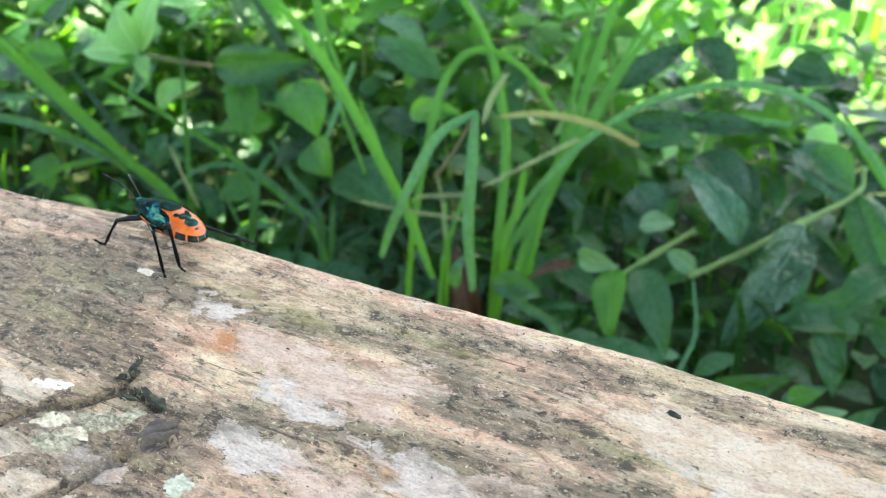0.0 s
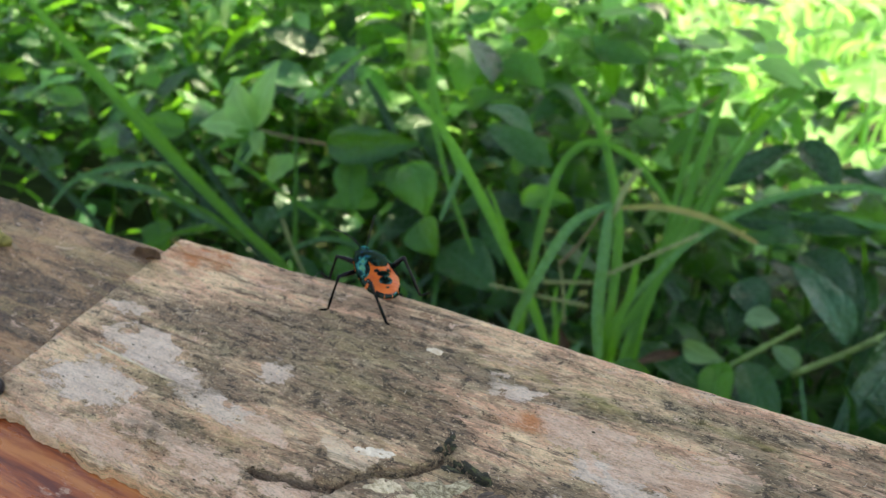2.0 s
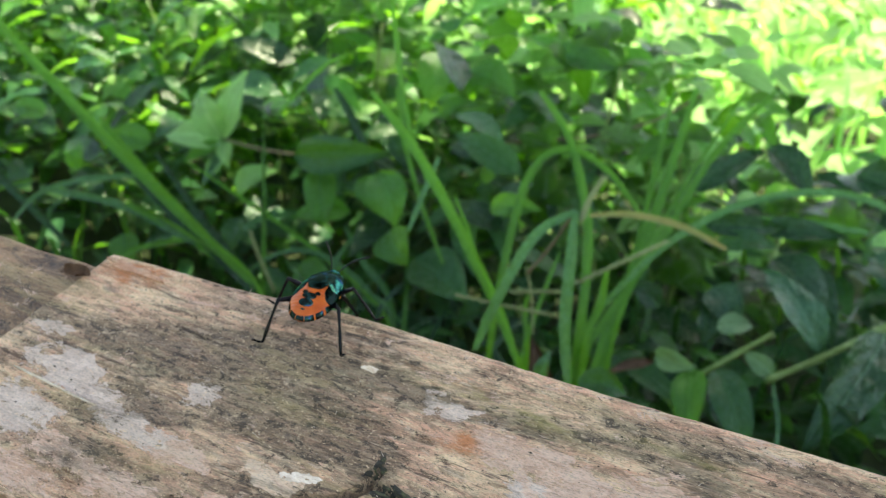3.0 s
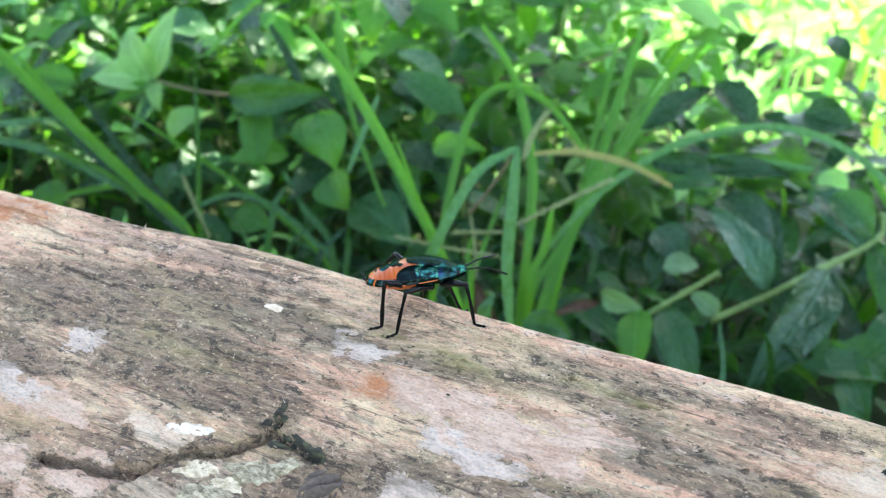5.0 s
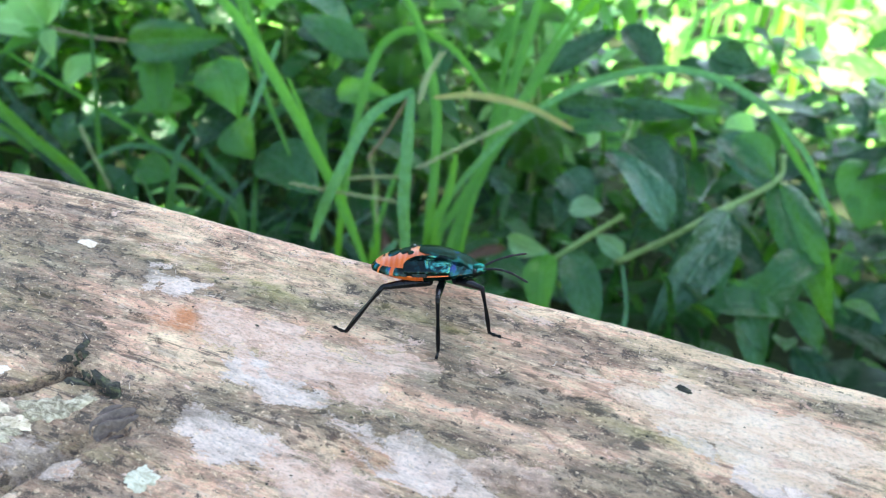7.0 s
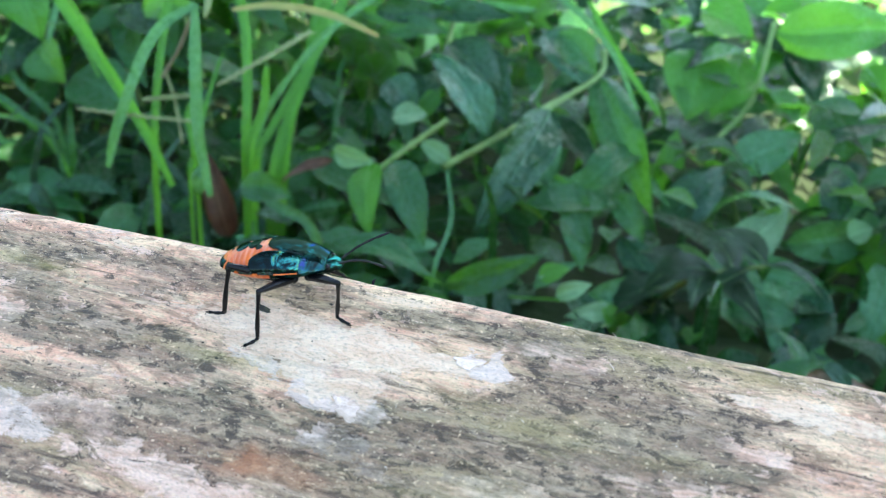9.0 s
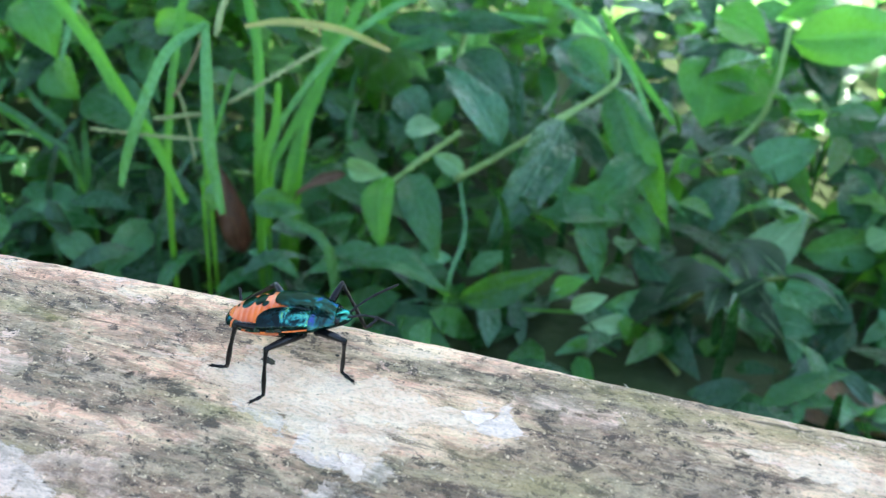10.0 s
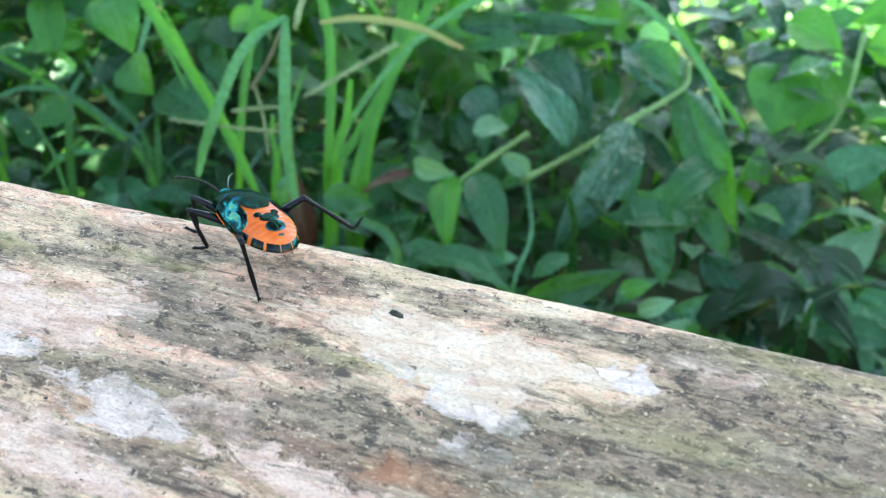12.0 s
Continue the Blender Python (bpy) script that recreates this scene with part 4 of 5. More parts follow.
leaf(creeper_a, (0.058, 0.333, 0.182), (0.094, 0.288, 0.137), 0.0184, "mid", 20)
leaf(creeper_a, (-0.022, 0.270, 0.170), (-0.008, 0.277, 0.172), 0.0097, "pale", 0)
leaf(creeper_a, (-0.027, 0.257, 0.154), (-0.018, 0.231, 0.132), 0.0132, "fresh", 10)
leaf(creeper_a, (-0.044, 0.258, 0.157), (-0.025, 0.258, 0.155), 0.0096, "pale", 40)
leaf(creeper_a, (-0.017, 0.260, 0.156), (0.004, 0.237, 0.129), 0.0151, "mid", -10)
leaf(creeper_a, (0.004, 0.271, 0.155), (-0.010, 0.271, 0.162), 0.0083, "pale", 0)
leaf(creeper_a, (0.016, 0.225, 0.121), (0.054, 0.240, 0.136), 0.0118, "mid", 30)
leaf(creeper_a, (-0.031, 0.225, 0.131), (0.016, 0.224, 0.122), 0.0128, "mid", -35)
leaf(creeper_a, (-0.031, 0.292, 0.180), (-0.014, 0.281, 0.166), 0.0150, "sheen", 0)
leaf(creeper_a, (-0.055, 0.321, 0.200), (-0.007, 0.324, 0.203), 0.0089, "mid", 30)
leaf(creeper_a, (-0.005, 0.324, 0.188), (0.023, 0.303, 0.161), 0.0208, "dark", 0)
leaf(creeper_a, (0.028, 0.342, 0.196), (0.057, 0.330, 0.174), 0.0186, "sheen", 0)
leaf(creeper_a, (0.027, 0.321, 0.169), (0.044, 0.293, 0.135), 0.0156, "dark", 20)
creeper_b = plant("CREEPER_B")
# blue and sheen tints paint sky sheen onto these leaves
leaf(creeper_b, (0.055, 0.293, 0.130), (0.080, 0.314, 0.148), 0.0192, "blue", 0)
leaf(creeper_b, (0.057, 0.288, 0.132), (0.068, 0.269, 0.115), 0.0125, "blue", 0)
leaf(creeper_b, (0.124, 0.316, 0.099), (0.159, 0.348, 0.130), 0.0213, "pale", 20)
leaf(creeper_b, (0.111, 0.311, 0.105), (0.086, 0.289, 0.105), 0.0121, "sheen", 0)
leaf(creeper_b, (0.136, 0.310, 0.110), (0.145, 0.281, 0.086), 0.0171, "blue", 0)
leaf(creeper_b, (0.154, 0.311, 0.105), (0.159, 0.276, 0.080), 0.0196, "blue", 0)
leaf(creeper_b, (0.173, 0.316, 0.106), (0.177, 0.282, 0.076), 0.0171, "sheen", 10)
leaf(creeper_b, (0.204, 0.328, 0.116), (0.193, 0.291, 0.086), 0.0181, "blue", 0)
leaf(creeper_b, (0.135, 0.321, 0.104), (0.184, 0.316, 0.103), 0.0161, "blue", 0)
leaf(creeper_b, (0.100, 0.328, 0.115), (0.127, 0.356, 0.142), 0.0205, "sheen", 0)
leaf(creeper_b, (0.129, 0.367, 0.135), (0.163, 0.390, 0.151), 0.0203, "blue", 0)
leaf(creeper_b, (0.161, 0.345, 0.110), (0.206, 0.361, 0.121), 0.0185, "blue", 20)
leaf(creeper_b, (0.186, 0.336, 0.123), (0.196, 0.338, 0.129), 0.0117, "pale", 0)
leaf(creeper_b, (0.098, 0.351, 0.120), (0.100, 0.372, 0.150), 0.0127, "fresh", 0)
leaf(creeper_b, (0.082, 0.303, 0.118), (0.108, 0.283, 0.098), 0.0130, "sheen", 0)
leaf(creeper_b, (0.037, 0.283, 0.124), (0.053, 0.300, 0.137), 0.0103, "blue", 0)
leaf(creeper_b, (0.052, 0.246, 0.121), (0.064, 0.250, 0.126), 0.0080, "fresh", 0)
leaf(creeper_b, (0.060, 0.244, 0.115), (0.074, 0.248, 0.122), 0.0070, "pale", 0)
leaf(creeper_b, (0.086, 0.253, 0.106), (0.065, 0.243, 0.107), 0.0095, "pale", 0)
leaf(creeper_b, (0.088, 0.251, 0.100), (0.078, 0.250, 0.114), 0.0086, "fresh", 0)
leaf(creeper_b, (0.069, 0.255, 0.100), (0.100, 0.276, 0.115), 0.0133, "blue", 0)
leaf(creeper_b, (0.207, 0.298, 0.088), (0.197, 0.301, 0.103), 0.0092, "fresh", 0)
shrub_r = plant("SHRUB_R")
leaf(shrub_r, (0.142, 0.425, 0.192), (0.205, 0.438, 0.201), 0.0275, "leafy", 20)
leaf(shrub_r, (0.182, 0.427, 0.157), (0.190, 0.408, 0.133), 0.0342, "mid", 0)
leaf(shrub_r, (0.104, 0.422, 0.178), (0.105, 0.400, 0.145), 0.0368, "leafy", 0)
leaf(shrub_r, (0.128, 0.429, 0.173), (0.118, 0.406, 0.147), 0.0278, "fresh", 0)
leaf(shrub_r, (0.151, 0.430, 0.186), (0.172, 0.416, 0.159), 0.0151, "dark", 0)
leaf(shrub_r, (0.102, 0.442, 0.195), (0.132, 0.439, 0.184), 0.0281, "fresh", 0)
leaf(shrub_r, (0.164, 0.461, 0.205), (0.135, 0.448, 0.198), 0.0187, "fresh", 0)
leaf(shrub_r, (0.192, 0.434, 0.179), (0.206, 0.426, 0.164), 0.0182, "fresh", 0)
leaf(shrub_r, (0.028, 0.433, 0.186), (0.044, 0.428, 0.172), 0.0141, "bright", 0)
shrub_l = plant("SHRUB_L")
# the sun on these fanned leaflets is put into their pale tint
leaf(shrub_l, (-0.291, 0.258, 0.209), (-0.321, 0.246, 0.208), 0.0176, "sunny", 0)
leaf(shrub_l, (-0.291, 0.258, 0.209), (-0.311, 0.263, 0.232), 0.0160, "sunny", 0)
leaf(shrub_l, (-0.291, 0.258, 0.209), (-0.290, 0.277, 0.245), 0.0143, "sunny", 20)
leaf(shrub_l, (-0.287, 0.257, 0.209), (-0.279, 0.251, 0.196), 0.0085, "sunny", 0)
leaf(shrub_l, (-0.289, 0.255, 0.208), (-0.304, 0.241, 0.196), 0.0073, "fresh", 0)
leaf(shrub_l, (-0.246, 0.264, 0.208), (-0.195, 0.277, 0.216), 0.0181, "mid", 25)
leaf(shrub_l, (-0.206, 0.274, 0.203), (-0.190, 0.265, 0.185), 0.0181, "leafy", 0)
leaf(shrub_l, (-0.183, 0.259, 0.181), (-0.167, 0.252, 0.168), 0.0186, "leafy", 0)
leaf(shrub_l, (-0.171, 0.265, 0.168), (-0.136, 0.259, 0.155), 0.0257, "mid", 0)
leaf(shrub_l, (-0.213, 0.269, 0.182), (-0.242, 0.255, 0.176), 0.0140, "fresh", 0)
leaf(shrub_l, (-0.234, 0.270, 0.203), (-0.222, 0.256, 0.174), 0.0156, "leafy", 0)
leaf(shrub_l, (-0.281, 0.280, 0.220), (-0.268, 0.291, 0.230), 0.0117, "bright", 0)
leaf(shrub_l, (-0.280, 0.257, 0.183), (-0.262, 0.270, 0.196), 0.0132, "bright", 0)
leaf(shrub_l, (-0.315, 0.231, 0.207), (-0.339, 0.223, 0.210), 0.0138, "leafy", 0)
leaf(shrub_l, (-0.274, 0.254, 0.170), (-0.269, 0.241, 0.150), 0.0114, "mid", 0)
leaf(shrub_l, (-0.128, 0.255, 0.205), (-0.103, 0.259, 0.208), 0.0108, "leafy", 0)
leaf(shrub_l, (-0.144, 0.280, 0.209), (-0.138, 0.287, 0.219), 0.0079, "leafy", 0)
leaf(shrub_l, (-0.242, 0.305, 0.224), (-0.225, 0.315, 0.231), 0.0100, "bright", 0)
leaf(shrub_l, (-0.196, 0.325, 0.228), (-0.177, 0.338, 0.238), 0.0100, "leafy", 0)
leaf(shrub_l, (-0.231, 0.248, 0.151), (-0.208, 0.249, 0.150), 0.0167, "leafy", 0)
leaf(shrub_l, (-0.190, 0.258, 0.210), (-0.174, 0.250, 0.186), 0.0183, "leafy", 0)
leaf(shrub_l, (-0.389, 0.226, 0.212), (-0.407, 0.214, 0.213), 0.0128, "leafy", 0)
leaf(shrub_l, (-0.404, 0.191, 0.182), (-0.402, 0.202, 0.199), 0.0112, "fresh", 0)
leaf(shrub_l, (-0.363, 0.222, 0.185), (-0.365, 0.228, 0.199), 0.0101, "fresh", 0)
leaf(shrub_l, (-0.319, 0.214, 0.160), (-0.308, 0.208, 0.145), 0.0151, "leafy", 0)
leaf(shrub_l, (-0.195, 0.321, 0.264), (-0.191, 0.306, 0.235), 0.0181, "leafy", 0)
leaf(shrub_l, (-0.185, 0.338, 0.255), (-0.158, 0.342, 0.243), 0.0186, "leafy", 0)
leaf(shrub_l, (-0.154, 0.374, 0.266), (-0.115, 0.388, 0.261), 0.0159, "mid", 0)
creeper_c = plant("CREEPER_C")
# part of this creeper's shade is painted by its dark tint
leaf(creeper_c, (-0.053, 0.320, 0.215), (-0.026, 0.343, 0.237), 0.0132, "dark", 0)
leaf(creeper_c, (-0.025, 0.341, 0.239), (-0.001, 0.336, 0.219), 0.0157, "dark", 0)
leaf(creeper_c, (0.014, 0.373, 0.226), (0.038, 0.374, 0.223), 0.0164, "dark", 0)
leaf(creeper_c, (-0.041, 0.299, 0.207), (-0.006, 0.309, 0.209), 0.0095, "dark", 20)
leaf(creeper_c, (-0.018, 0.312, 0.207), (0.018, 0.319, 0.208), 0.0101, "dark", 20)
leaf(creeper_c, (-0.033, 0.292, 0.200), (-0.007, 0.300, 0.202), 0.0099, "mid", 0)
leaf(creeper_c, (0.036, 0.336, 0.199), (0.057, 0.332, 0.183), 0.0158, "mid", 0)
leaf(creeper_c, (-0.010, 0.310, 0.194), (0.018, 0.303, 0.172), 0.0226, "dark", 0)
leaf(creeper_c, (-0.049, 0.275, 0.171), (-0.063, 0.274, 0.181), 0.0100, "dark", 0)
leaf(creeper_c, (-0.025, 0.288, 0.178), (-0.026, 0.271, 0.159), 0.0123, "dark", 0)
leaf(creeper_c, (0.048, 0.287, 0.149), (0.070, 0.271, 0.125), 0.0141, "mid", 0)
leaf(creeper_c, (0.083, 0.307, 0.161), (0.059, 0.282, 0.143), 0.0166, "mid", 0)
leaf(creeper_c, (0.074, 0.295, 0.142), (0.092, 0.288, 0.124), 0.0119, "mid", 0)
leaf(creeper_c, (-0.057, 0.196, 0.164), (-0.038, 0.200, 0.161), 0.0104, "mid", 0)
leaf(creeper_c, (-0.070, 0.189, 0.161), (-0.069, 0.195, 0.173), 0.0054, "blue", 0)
stalk(((-0.094, 0.159, 0.200), (-0.074, 0.164, 0.199), (-0.059, 0.167, 0.199)), 0.0017, 1)
stalk(((-0.079, 0.172, 0.201), (-0.071, 0.173, 0.203), (-0.060, 0.175, 0.205)), 0.0017, 1)
stalk(((-0.063, 0.193, 0.202), (-0.048, 0.203, 0.212), (-0.036, 0.212, 0.220)), 0.0022, 1)
stalk(((-0.059, 0.180, 0.229), (-0.058, 0.183, 0.237), (-0.055, 0.186, 0.245)), 0.0024, 1)
stalk(((-0.077, 0.182, 0.206), (-0.070, 0.182, 0.217), (-0.062, 0.180, 0.232)), 0.0015, 0)
stalk(((-0.243, 0.225, 0.176), (-0.235, 0.223, 0.165), (-0.223, 0.220, 0.151)), 0.0024, 1)
stalk(((-0.082, 0.193, 0.204), (-0.078, 0.191, 0.194), (-0.074, 0.187, 0.181)), 0.0014, 1)
stalk(((-0.188, 0.336, 0.213), (-0.145, 0.357, 0.220), (-0.117, 0.368, 0.226), (-0.091, 0.381, 0.237), (-0.072, 0.392, 0.252)), 0.0021, 0)
stalk(((-0.249, 0.268, 0.207), (-0.267, 0.264, 0.207), (-0.289, 0.259, 0.209)), 0.0025, 0)
stalk(((0.002, 0.268, 0.153), (0.017, 0.284, 0.160), (0.039, 0.310, 0.172), (0.058, 0.333, 0.183), (0.058, 0.341, 0.193)), 0.0028, 2)
stalk(((-0.026, 0.261, 0.148), (-0.012, 0.268, 0.161), (-0.000, 0.279, 0.170)), 0.0024, 2)
stalk(((0.121, 0.315, 0.098), (0.141, 0.305, 0.087), (0.178, 0.304, 0.084)), 0.0027, 2)
stalk(((0.086, 0.251, 0.102), (0.097, 0.247, 0.101), (0.107, 0.238, 0.098)), 0.0021, 2)
stalk(((0.129, 0.365, 0.132), (0.145, 0.359, 0.126), (0.157, 0.348, 0.117)), 0.0023, 2)
stalk(((0.118, 0.393, 0.134), (0.136, 0.408, 0.159), (0.140, 0.428, 0.197)), 0.0027, 2)
stalk(((-0.010, 0.321, 0.205), (-0.010, 0.313, 0.195), (-0.010, 0.305, 0.187)), 0.0023, 2)


def dead_leaf(base, tip, width, normal, curl, label, tint="brown"):
    bm = bmesh.new()
    leaf_rows(bm, base, tip, width, Vector(normal), curl, 16, 4, width * 900, 0.16)
    bmesh.ops.solidify(bm, geom=bm.faces[:], thickness=0.0003)
    tagged(part("dead_leaf", bm, GREEN[tint]), label, "dead leaf", group="dead leaves")


dead_leaf((-0.066, 0.243, 0.124), (-0.044, 0.254, 0.154), 0.011, (-0.6, -0.5, 0.5), 0.25, "curled brown dead leaf caught among the grass stems")
dead_leaf((-0.080, 0.230, 0.120), (-0.093, 0.236, 0.158), 0.012, (0.5, -0.8, 0.1), 0.2, "brown dead leaf at the foot of the grass")
dead_leaf((0.152, 0.240, 0.096), (0.206, 0.248, 0.088), 0.024, (0.05, -0.9, 0.45), 0.08, "pale beige dead leaf leaning below the bank", "beige")

# ---- filling undergrowth, past counting ----
def scatter(name, label, tint, count, seed, where, size, spread=1.0):
    rng = random.Random(seed)
    bm = bmesh.new()
    made = 0
    while made < count:
        p = where(rng)
        if p is None:
            continue
        made += 1
        length = rng.uniform(*size)
        a, e = rng.uniform(0, 2 * math.pi), rng.uniform(-0.9, 0.5)
        d = Vector((math.cos(a) * math.cos(e), math.sin(a) * math.cos(e), math.sin(e))) * length
        n = Vector((rng.uniform(-0.5, 0.5) * spread, rng.uniform(-0.9, 0.1) * spread, 0.8))
        if abs(d.normalized().dot(n.normalized())) > 0.93:
            n = Vector((1, 0.2, 0.3))
        leaf_rows(bm, p, Vector(p) + d, length * rng.uniform(0.26, 0.46), n, rng.uniform(0.02, 0.2), 5, 1, rng.uniform(0, 99), 0.05)
    return tagged(part(name, bm, GREEN[tint]), label, "foliage", kind="stuff")


def near_bank(rng):
    """A bank of leaves behind the log, thicker and taller with distance."""
    y = rng.uniform(0.27, 0.62)
    x = rng.uniform(-0.55 - y * 0.7, 0.42)
    if x > -0.03 and y < 0.38 and rng.random() < 0.75:
        return None
    top = 0.12 + 0.30 * (y - 0.25) + (0.10 if x < -0.12 else 0.0) + 0.05 * noise.noise(Vector((x * 6, y * 6, 2)))
    z = ground_height(x, y) + (top - 0.085) * rng.random() ** 0.7
    return (x, y, max(z, ground_height(x, y) + 0.01))


def middle_bank(rng):
    x, y = rng.uniform(-0.30, -0.04), rng.uniform(0.36, 0.52)
    return (x, y, 0.16 + 0.12 * rng.random())


def low_bank(rng):
    x, y = rng.uniform(-0.36, 0.36), rng.uniform(0.09, 0.28)
    tall = 0.035
    if x > 0.02 and y > 0.17:   # sparse and low under the creepers
        if rng.random() < 0.6:
            return None
        tall = 0.012
    return (x, y, ground_height(x, y) + 0.004 + tall * rng.random())


def left_bank(rng):
    y = rng.uniform(0.36, 0.85)
    x = rng.uniform(-1.2, -0.14 - 0.2 * (y - 0.36))
    top = 0.17 + 0.30 * (y - 0.3) + 0.07 * noise.noise(Vector((x * 5, y * 5, 7)))
    return (x, y, ground_height(x, y) + 0.03 + top * rng.random() ** 0.8)


def far_bank(rng):
    y = rng.uniform(0.75, 2.6)
    x = rng.uniform(-1.9 - y * 0.8, 0.7 + y * 0.35)
    top = 0.10 + 0.14 * (y - 0.7) + 0.10 * noise.noise(Vector((x * 2.5, y * 2.5, 11))) + (0.15 if x < -0.6 * y else 0)
    return (x, y, ground_height(x, y) + 0.005 + max(0.03, top) * rng.random())


def farther(rng):
    y = rng.uniform(2.4, 7.0)
    x = rng.uniform(-1.5 * y, 0.6 * y + 0.5)
    return (x, y, ground_height(x, y) + (0.1 + 0.22 * (y - 2.2)) * rng.random())


def leaf_meshes(tint, seed):
    out = []
    for k in range(5):
        bm = bmesh.new()
        leaf_rows(bm, (0, 0, 0), (1, 0, 0), 0.30 + 0.04 * k, Vector((0, 0.1, 1)), 0.04 + 0.05 * k, 8, 2, seed + k * 2.3, 0.07)
        for f in bm.faces:
            f.smooth = True
        blade_faces = len(bm.faces)
        lift = 0.04 + 0.05 * k
        tube(bm, [(0, 0, 0), (0.3, 0, lift * 0.81 + 0.004), (0.7, 0, lift * 0.81 + 0.004), (1, 0, 0)], 0.014, 4, 6, lambda t: 1.2 - 0.9 * t)
        bm.faces.ensure_lookup_table()
        for f in bm.faces[blade_faces:]:
            f.material_index = 1
        me = bpy.data.meshes.new("leaf")
        bm.to_mesh(me)
        bm.free()
        me.materials.append(GREEN[tint])
        me.materials.append(GREEN["pale"])
        out.append(me)
    return out


def creeping_plants():
    """Low plants with a stem and paired leaves, told apart one by one."""
    rng = random.Random(31)
    kinds = [leaf_meshes(t, 5 + n) for n, t in enumerate(("mid", "dark", "mid"))]
    for k in range(15):
        x, y = -0.34 + 0.044 * k + rng.uniform(-0.02, 0.02), 0.27 + 0.10 * ((k * 7) % 5) / 4 + 0.05 * (k % 2)
        low = ground_height(x, y)
        tall = rng.uniform(0.05, 0.10) + (0.05 if x < -0.1 else 0)
        way = Vector((rng.uniform(-0.05, 0.05), rng.uniform(-0.07, 0.0), 0))
        pts = [(x, y, low - 0.005), (x + way.x * 0.4, y + way.y * 0.4, low + tall * 0.6), (x + way.x, y + way.y, low + tall)]
        bm = bmesh.new()
        tube(bm, pts, 0.0013, 6, 14, lambda t: 1.2 - 0.6 * t)
        thing = tagged(new("leafy_plant"), "small leafy plant with paired pointed leaves in shade", "plant", group="leafy plants")
        part("stem", bm, STEM, thing, "thin green stem")
        for n in range(18):
            t = 0.22 + 0.78 * (n // 2) / 8
            c = along(pts, t)
            a = (n // 2) * 1.9 + (math.pi if n % 2 else 0) + rng.uniform(-0.4, 0.4)
            size = rng.uniform(0.022, 0.044) * (1.1 - 0.4 * t)
            ob = new("leaf", rng.choice(kinds[k % 3]))
            ob.parent = thing
            ob.matrix_basis = Matrix.LocRotScale(c, Euler((rng.uniform(-0.3, 0.3), rng.uniform(-0.2, 0.7), a)), (size, size * rng.uniform(0.85, 1.2), size))


def fanned_vines():
    """Climbing stems whose leaves are fans of five pointed leaflets."""
    rng = random.Random(8)
    # lighter tints paint the sky light that falls on this side
    kinds = [leaf_meshes(t, 40 + n) for n, t in enumerate(("leafy", "fresh", "leafy", "bright"))]
    for k in range(20):
        x = -0.42 + 0.021 * k + rng.uniform(-0.015, 0.015)
        y = 0.33 + 0.12 * ((k * 5) % 7) / 6 + max(0, -x - 0.3) * 0.2
        low, top = ground_height(x, y) - 0.005, rng.uniform(0.215, 0.275) - 0.25 * max(0, x + 0.15)
        pts = [(x, y + 0.03, low), (x + 0.01, y + 0.02, (low + top) / 2), (x + rng.uniform(-0.03, 0.03), y, top)]
        bm = bmesh.new()
        tube(bm, pts, 0.0012, 6, 16, lambda t: 1.2 - 0.6 * t)
        thing = tagged(new("climbing_vine"), "climbing vine with fans of pointed green leaflets", "plant", group="climbing vines")
        part("stem", bm, STEM, thing, "thin green stem")
        for n in range(4):
            c = along(pts, 0.42 + 0.58 * n / 3)
            face = Euler((rng.uniform(0.3, 1.0), rng.uniform(-0.4, 0.4), rng.uniform(-0.6, 0.6))).to_matrix().to_4x4()
            hub = c + Vector((rng.uniform(-0.02, 0.02), -0.012, rng.uniform(-0.005, 0.012)))
            size = rng.uniform(0.019, 0.029)
            kind = kinds[(k + n) % 4]
            for q in range(5):
                s = size * (1.0, 0.9, 0.9, 0.65, 0.65)[q]
                ob = new("leaf", rng.choice(kind))
                ob.parent = thing
                around = radians((90, 38, 142, -12, 192)[q] + rng.uniform(-9, 9))
                ob.matrix_basis = Matrix.Translation(hub) @ face @ Euler((rng.uniform(-0.3, 0.3), rng.uniform(-0.1, 0.45), around)).to_matrix().to_4x4() @ Matrix.Diagonal((s, s * 1.3, s, 1))


creeping_plants()
fanned_vines()
scatter("undergrowth", "low dark leaves between the log and the bank, deepened for shade", "dark", 420, 51, low_bank, (0.018, 0.04))
scatter("undergrowth", "low mid green leaves between the log and the bank", "mid", 380, 52, low_bank, (0.018, 0.04))
scatter("undergrowth", "low leaf green leaves between the log and the bank", "leafy", 60, 53, low_bank, (0.014, 0.03))
scatter("undergrowth", "low bluish green leaves between the log and the bank", "blue", 260, 57, low_bank, (0.016, 0.034))
scatter("undergrowth", "bluish green leaves of shaded undergrowth", "blue", 320, 58, near_bank, (0.02, 0.045))
scatter("undergrowth", "bank leaves in green brightened as by sun", "bright", 170, 55, middle_bank, (0.018, 0.036))
scatter("undergrowth", "fresh green leaves in the bank", "fresh", 170, 56, middle_bank, (0.018, 0.036))
scatter("undergrowth", "leaf green leaves of shaded undergrowth", "leafy", 380, 54, near_bank, (0.018, 0.04))
# the dark tint paints deeper gaps into the bank
scatter("undergrowth", "dense dark green undergrowth leaves, colour deepened for shade", "dark", 900, 1, near_bank, (0.022, 0.05))
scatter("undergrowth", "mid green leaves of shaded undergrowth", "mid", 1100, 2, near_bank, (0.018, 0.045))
scatter("undergrowth", "dense mid green shrub leaves", "mid", 700, 3, left_bank, (0.03, 0.06))
# left bank: sky light is partly put into these lighter leaf colours
scatter("undergrowth", "leaf green shrub leaves", "leafy", 1900, 4, left_bank, (0.025, 0.055))
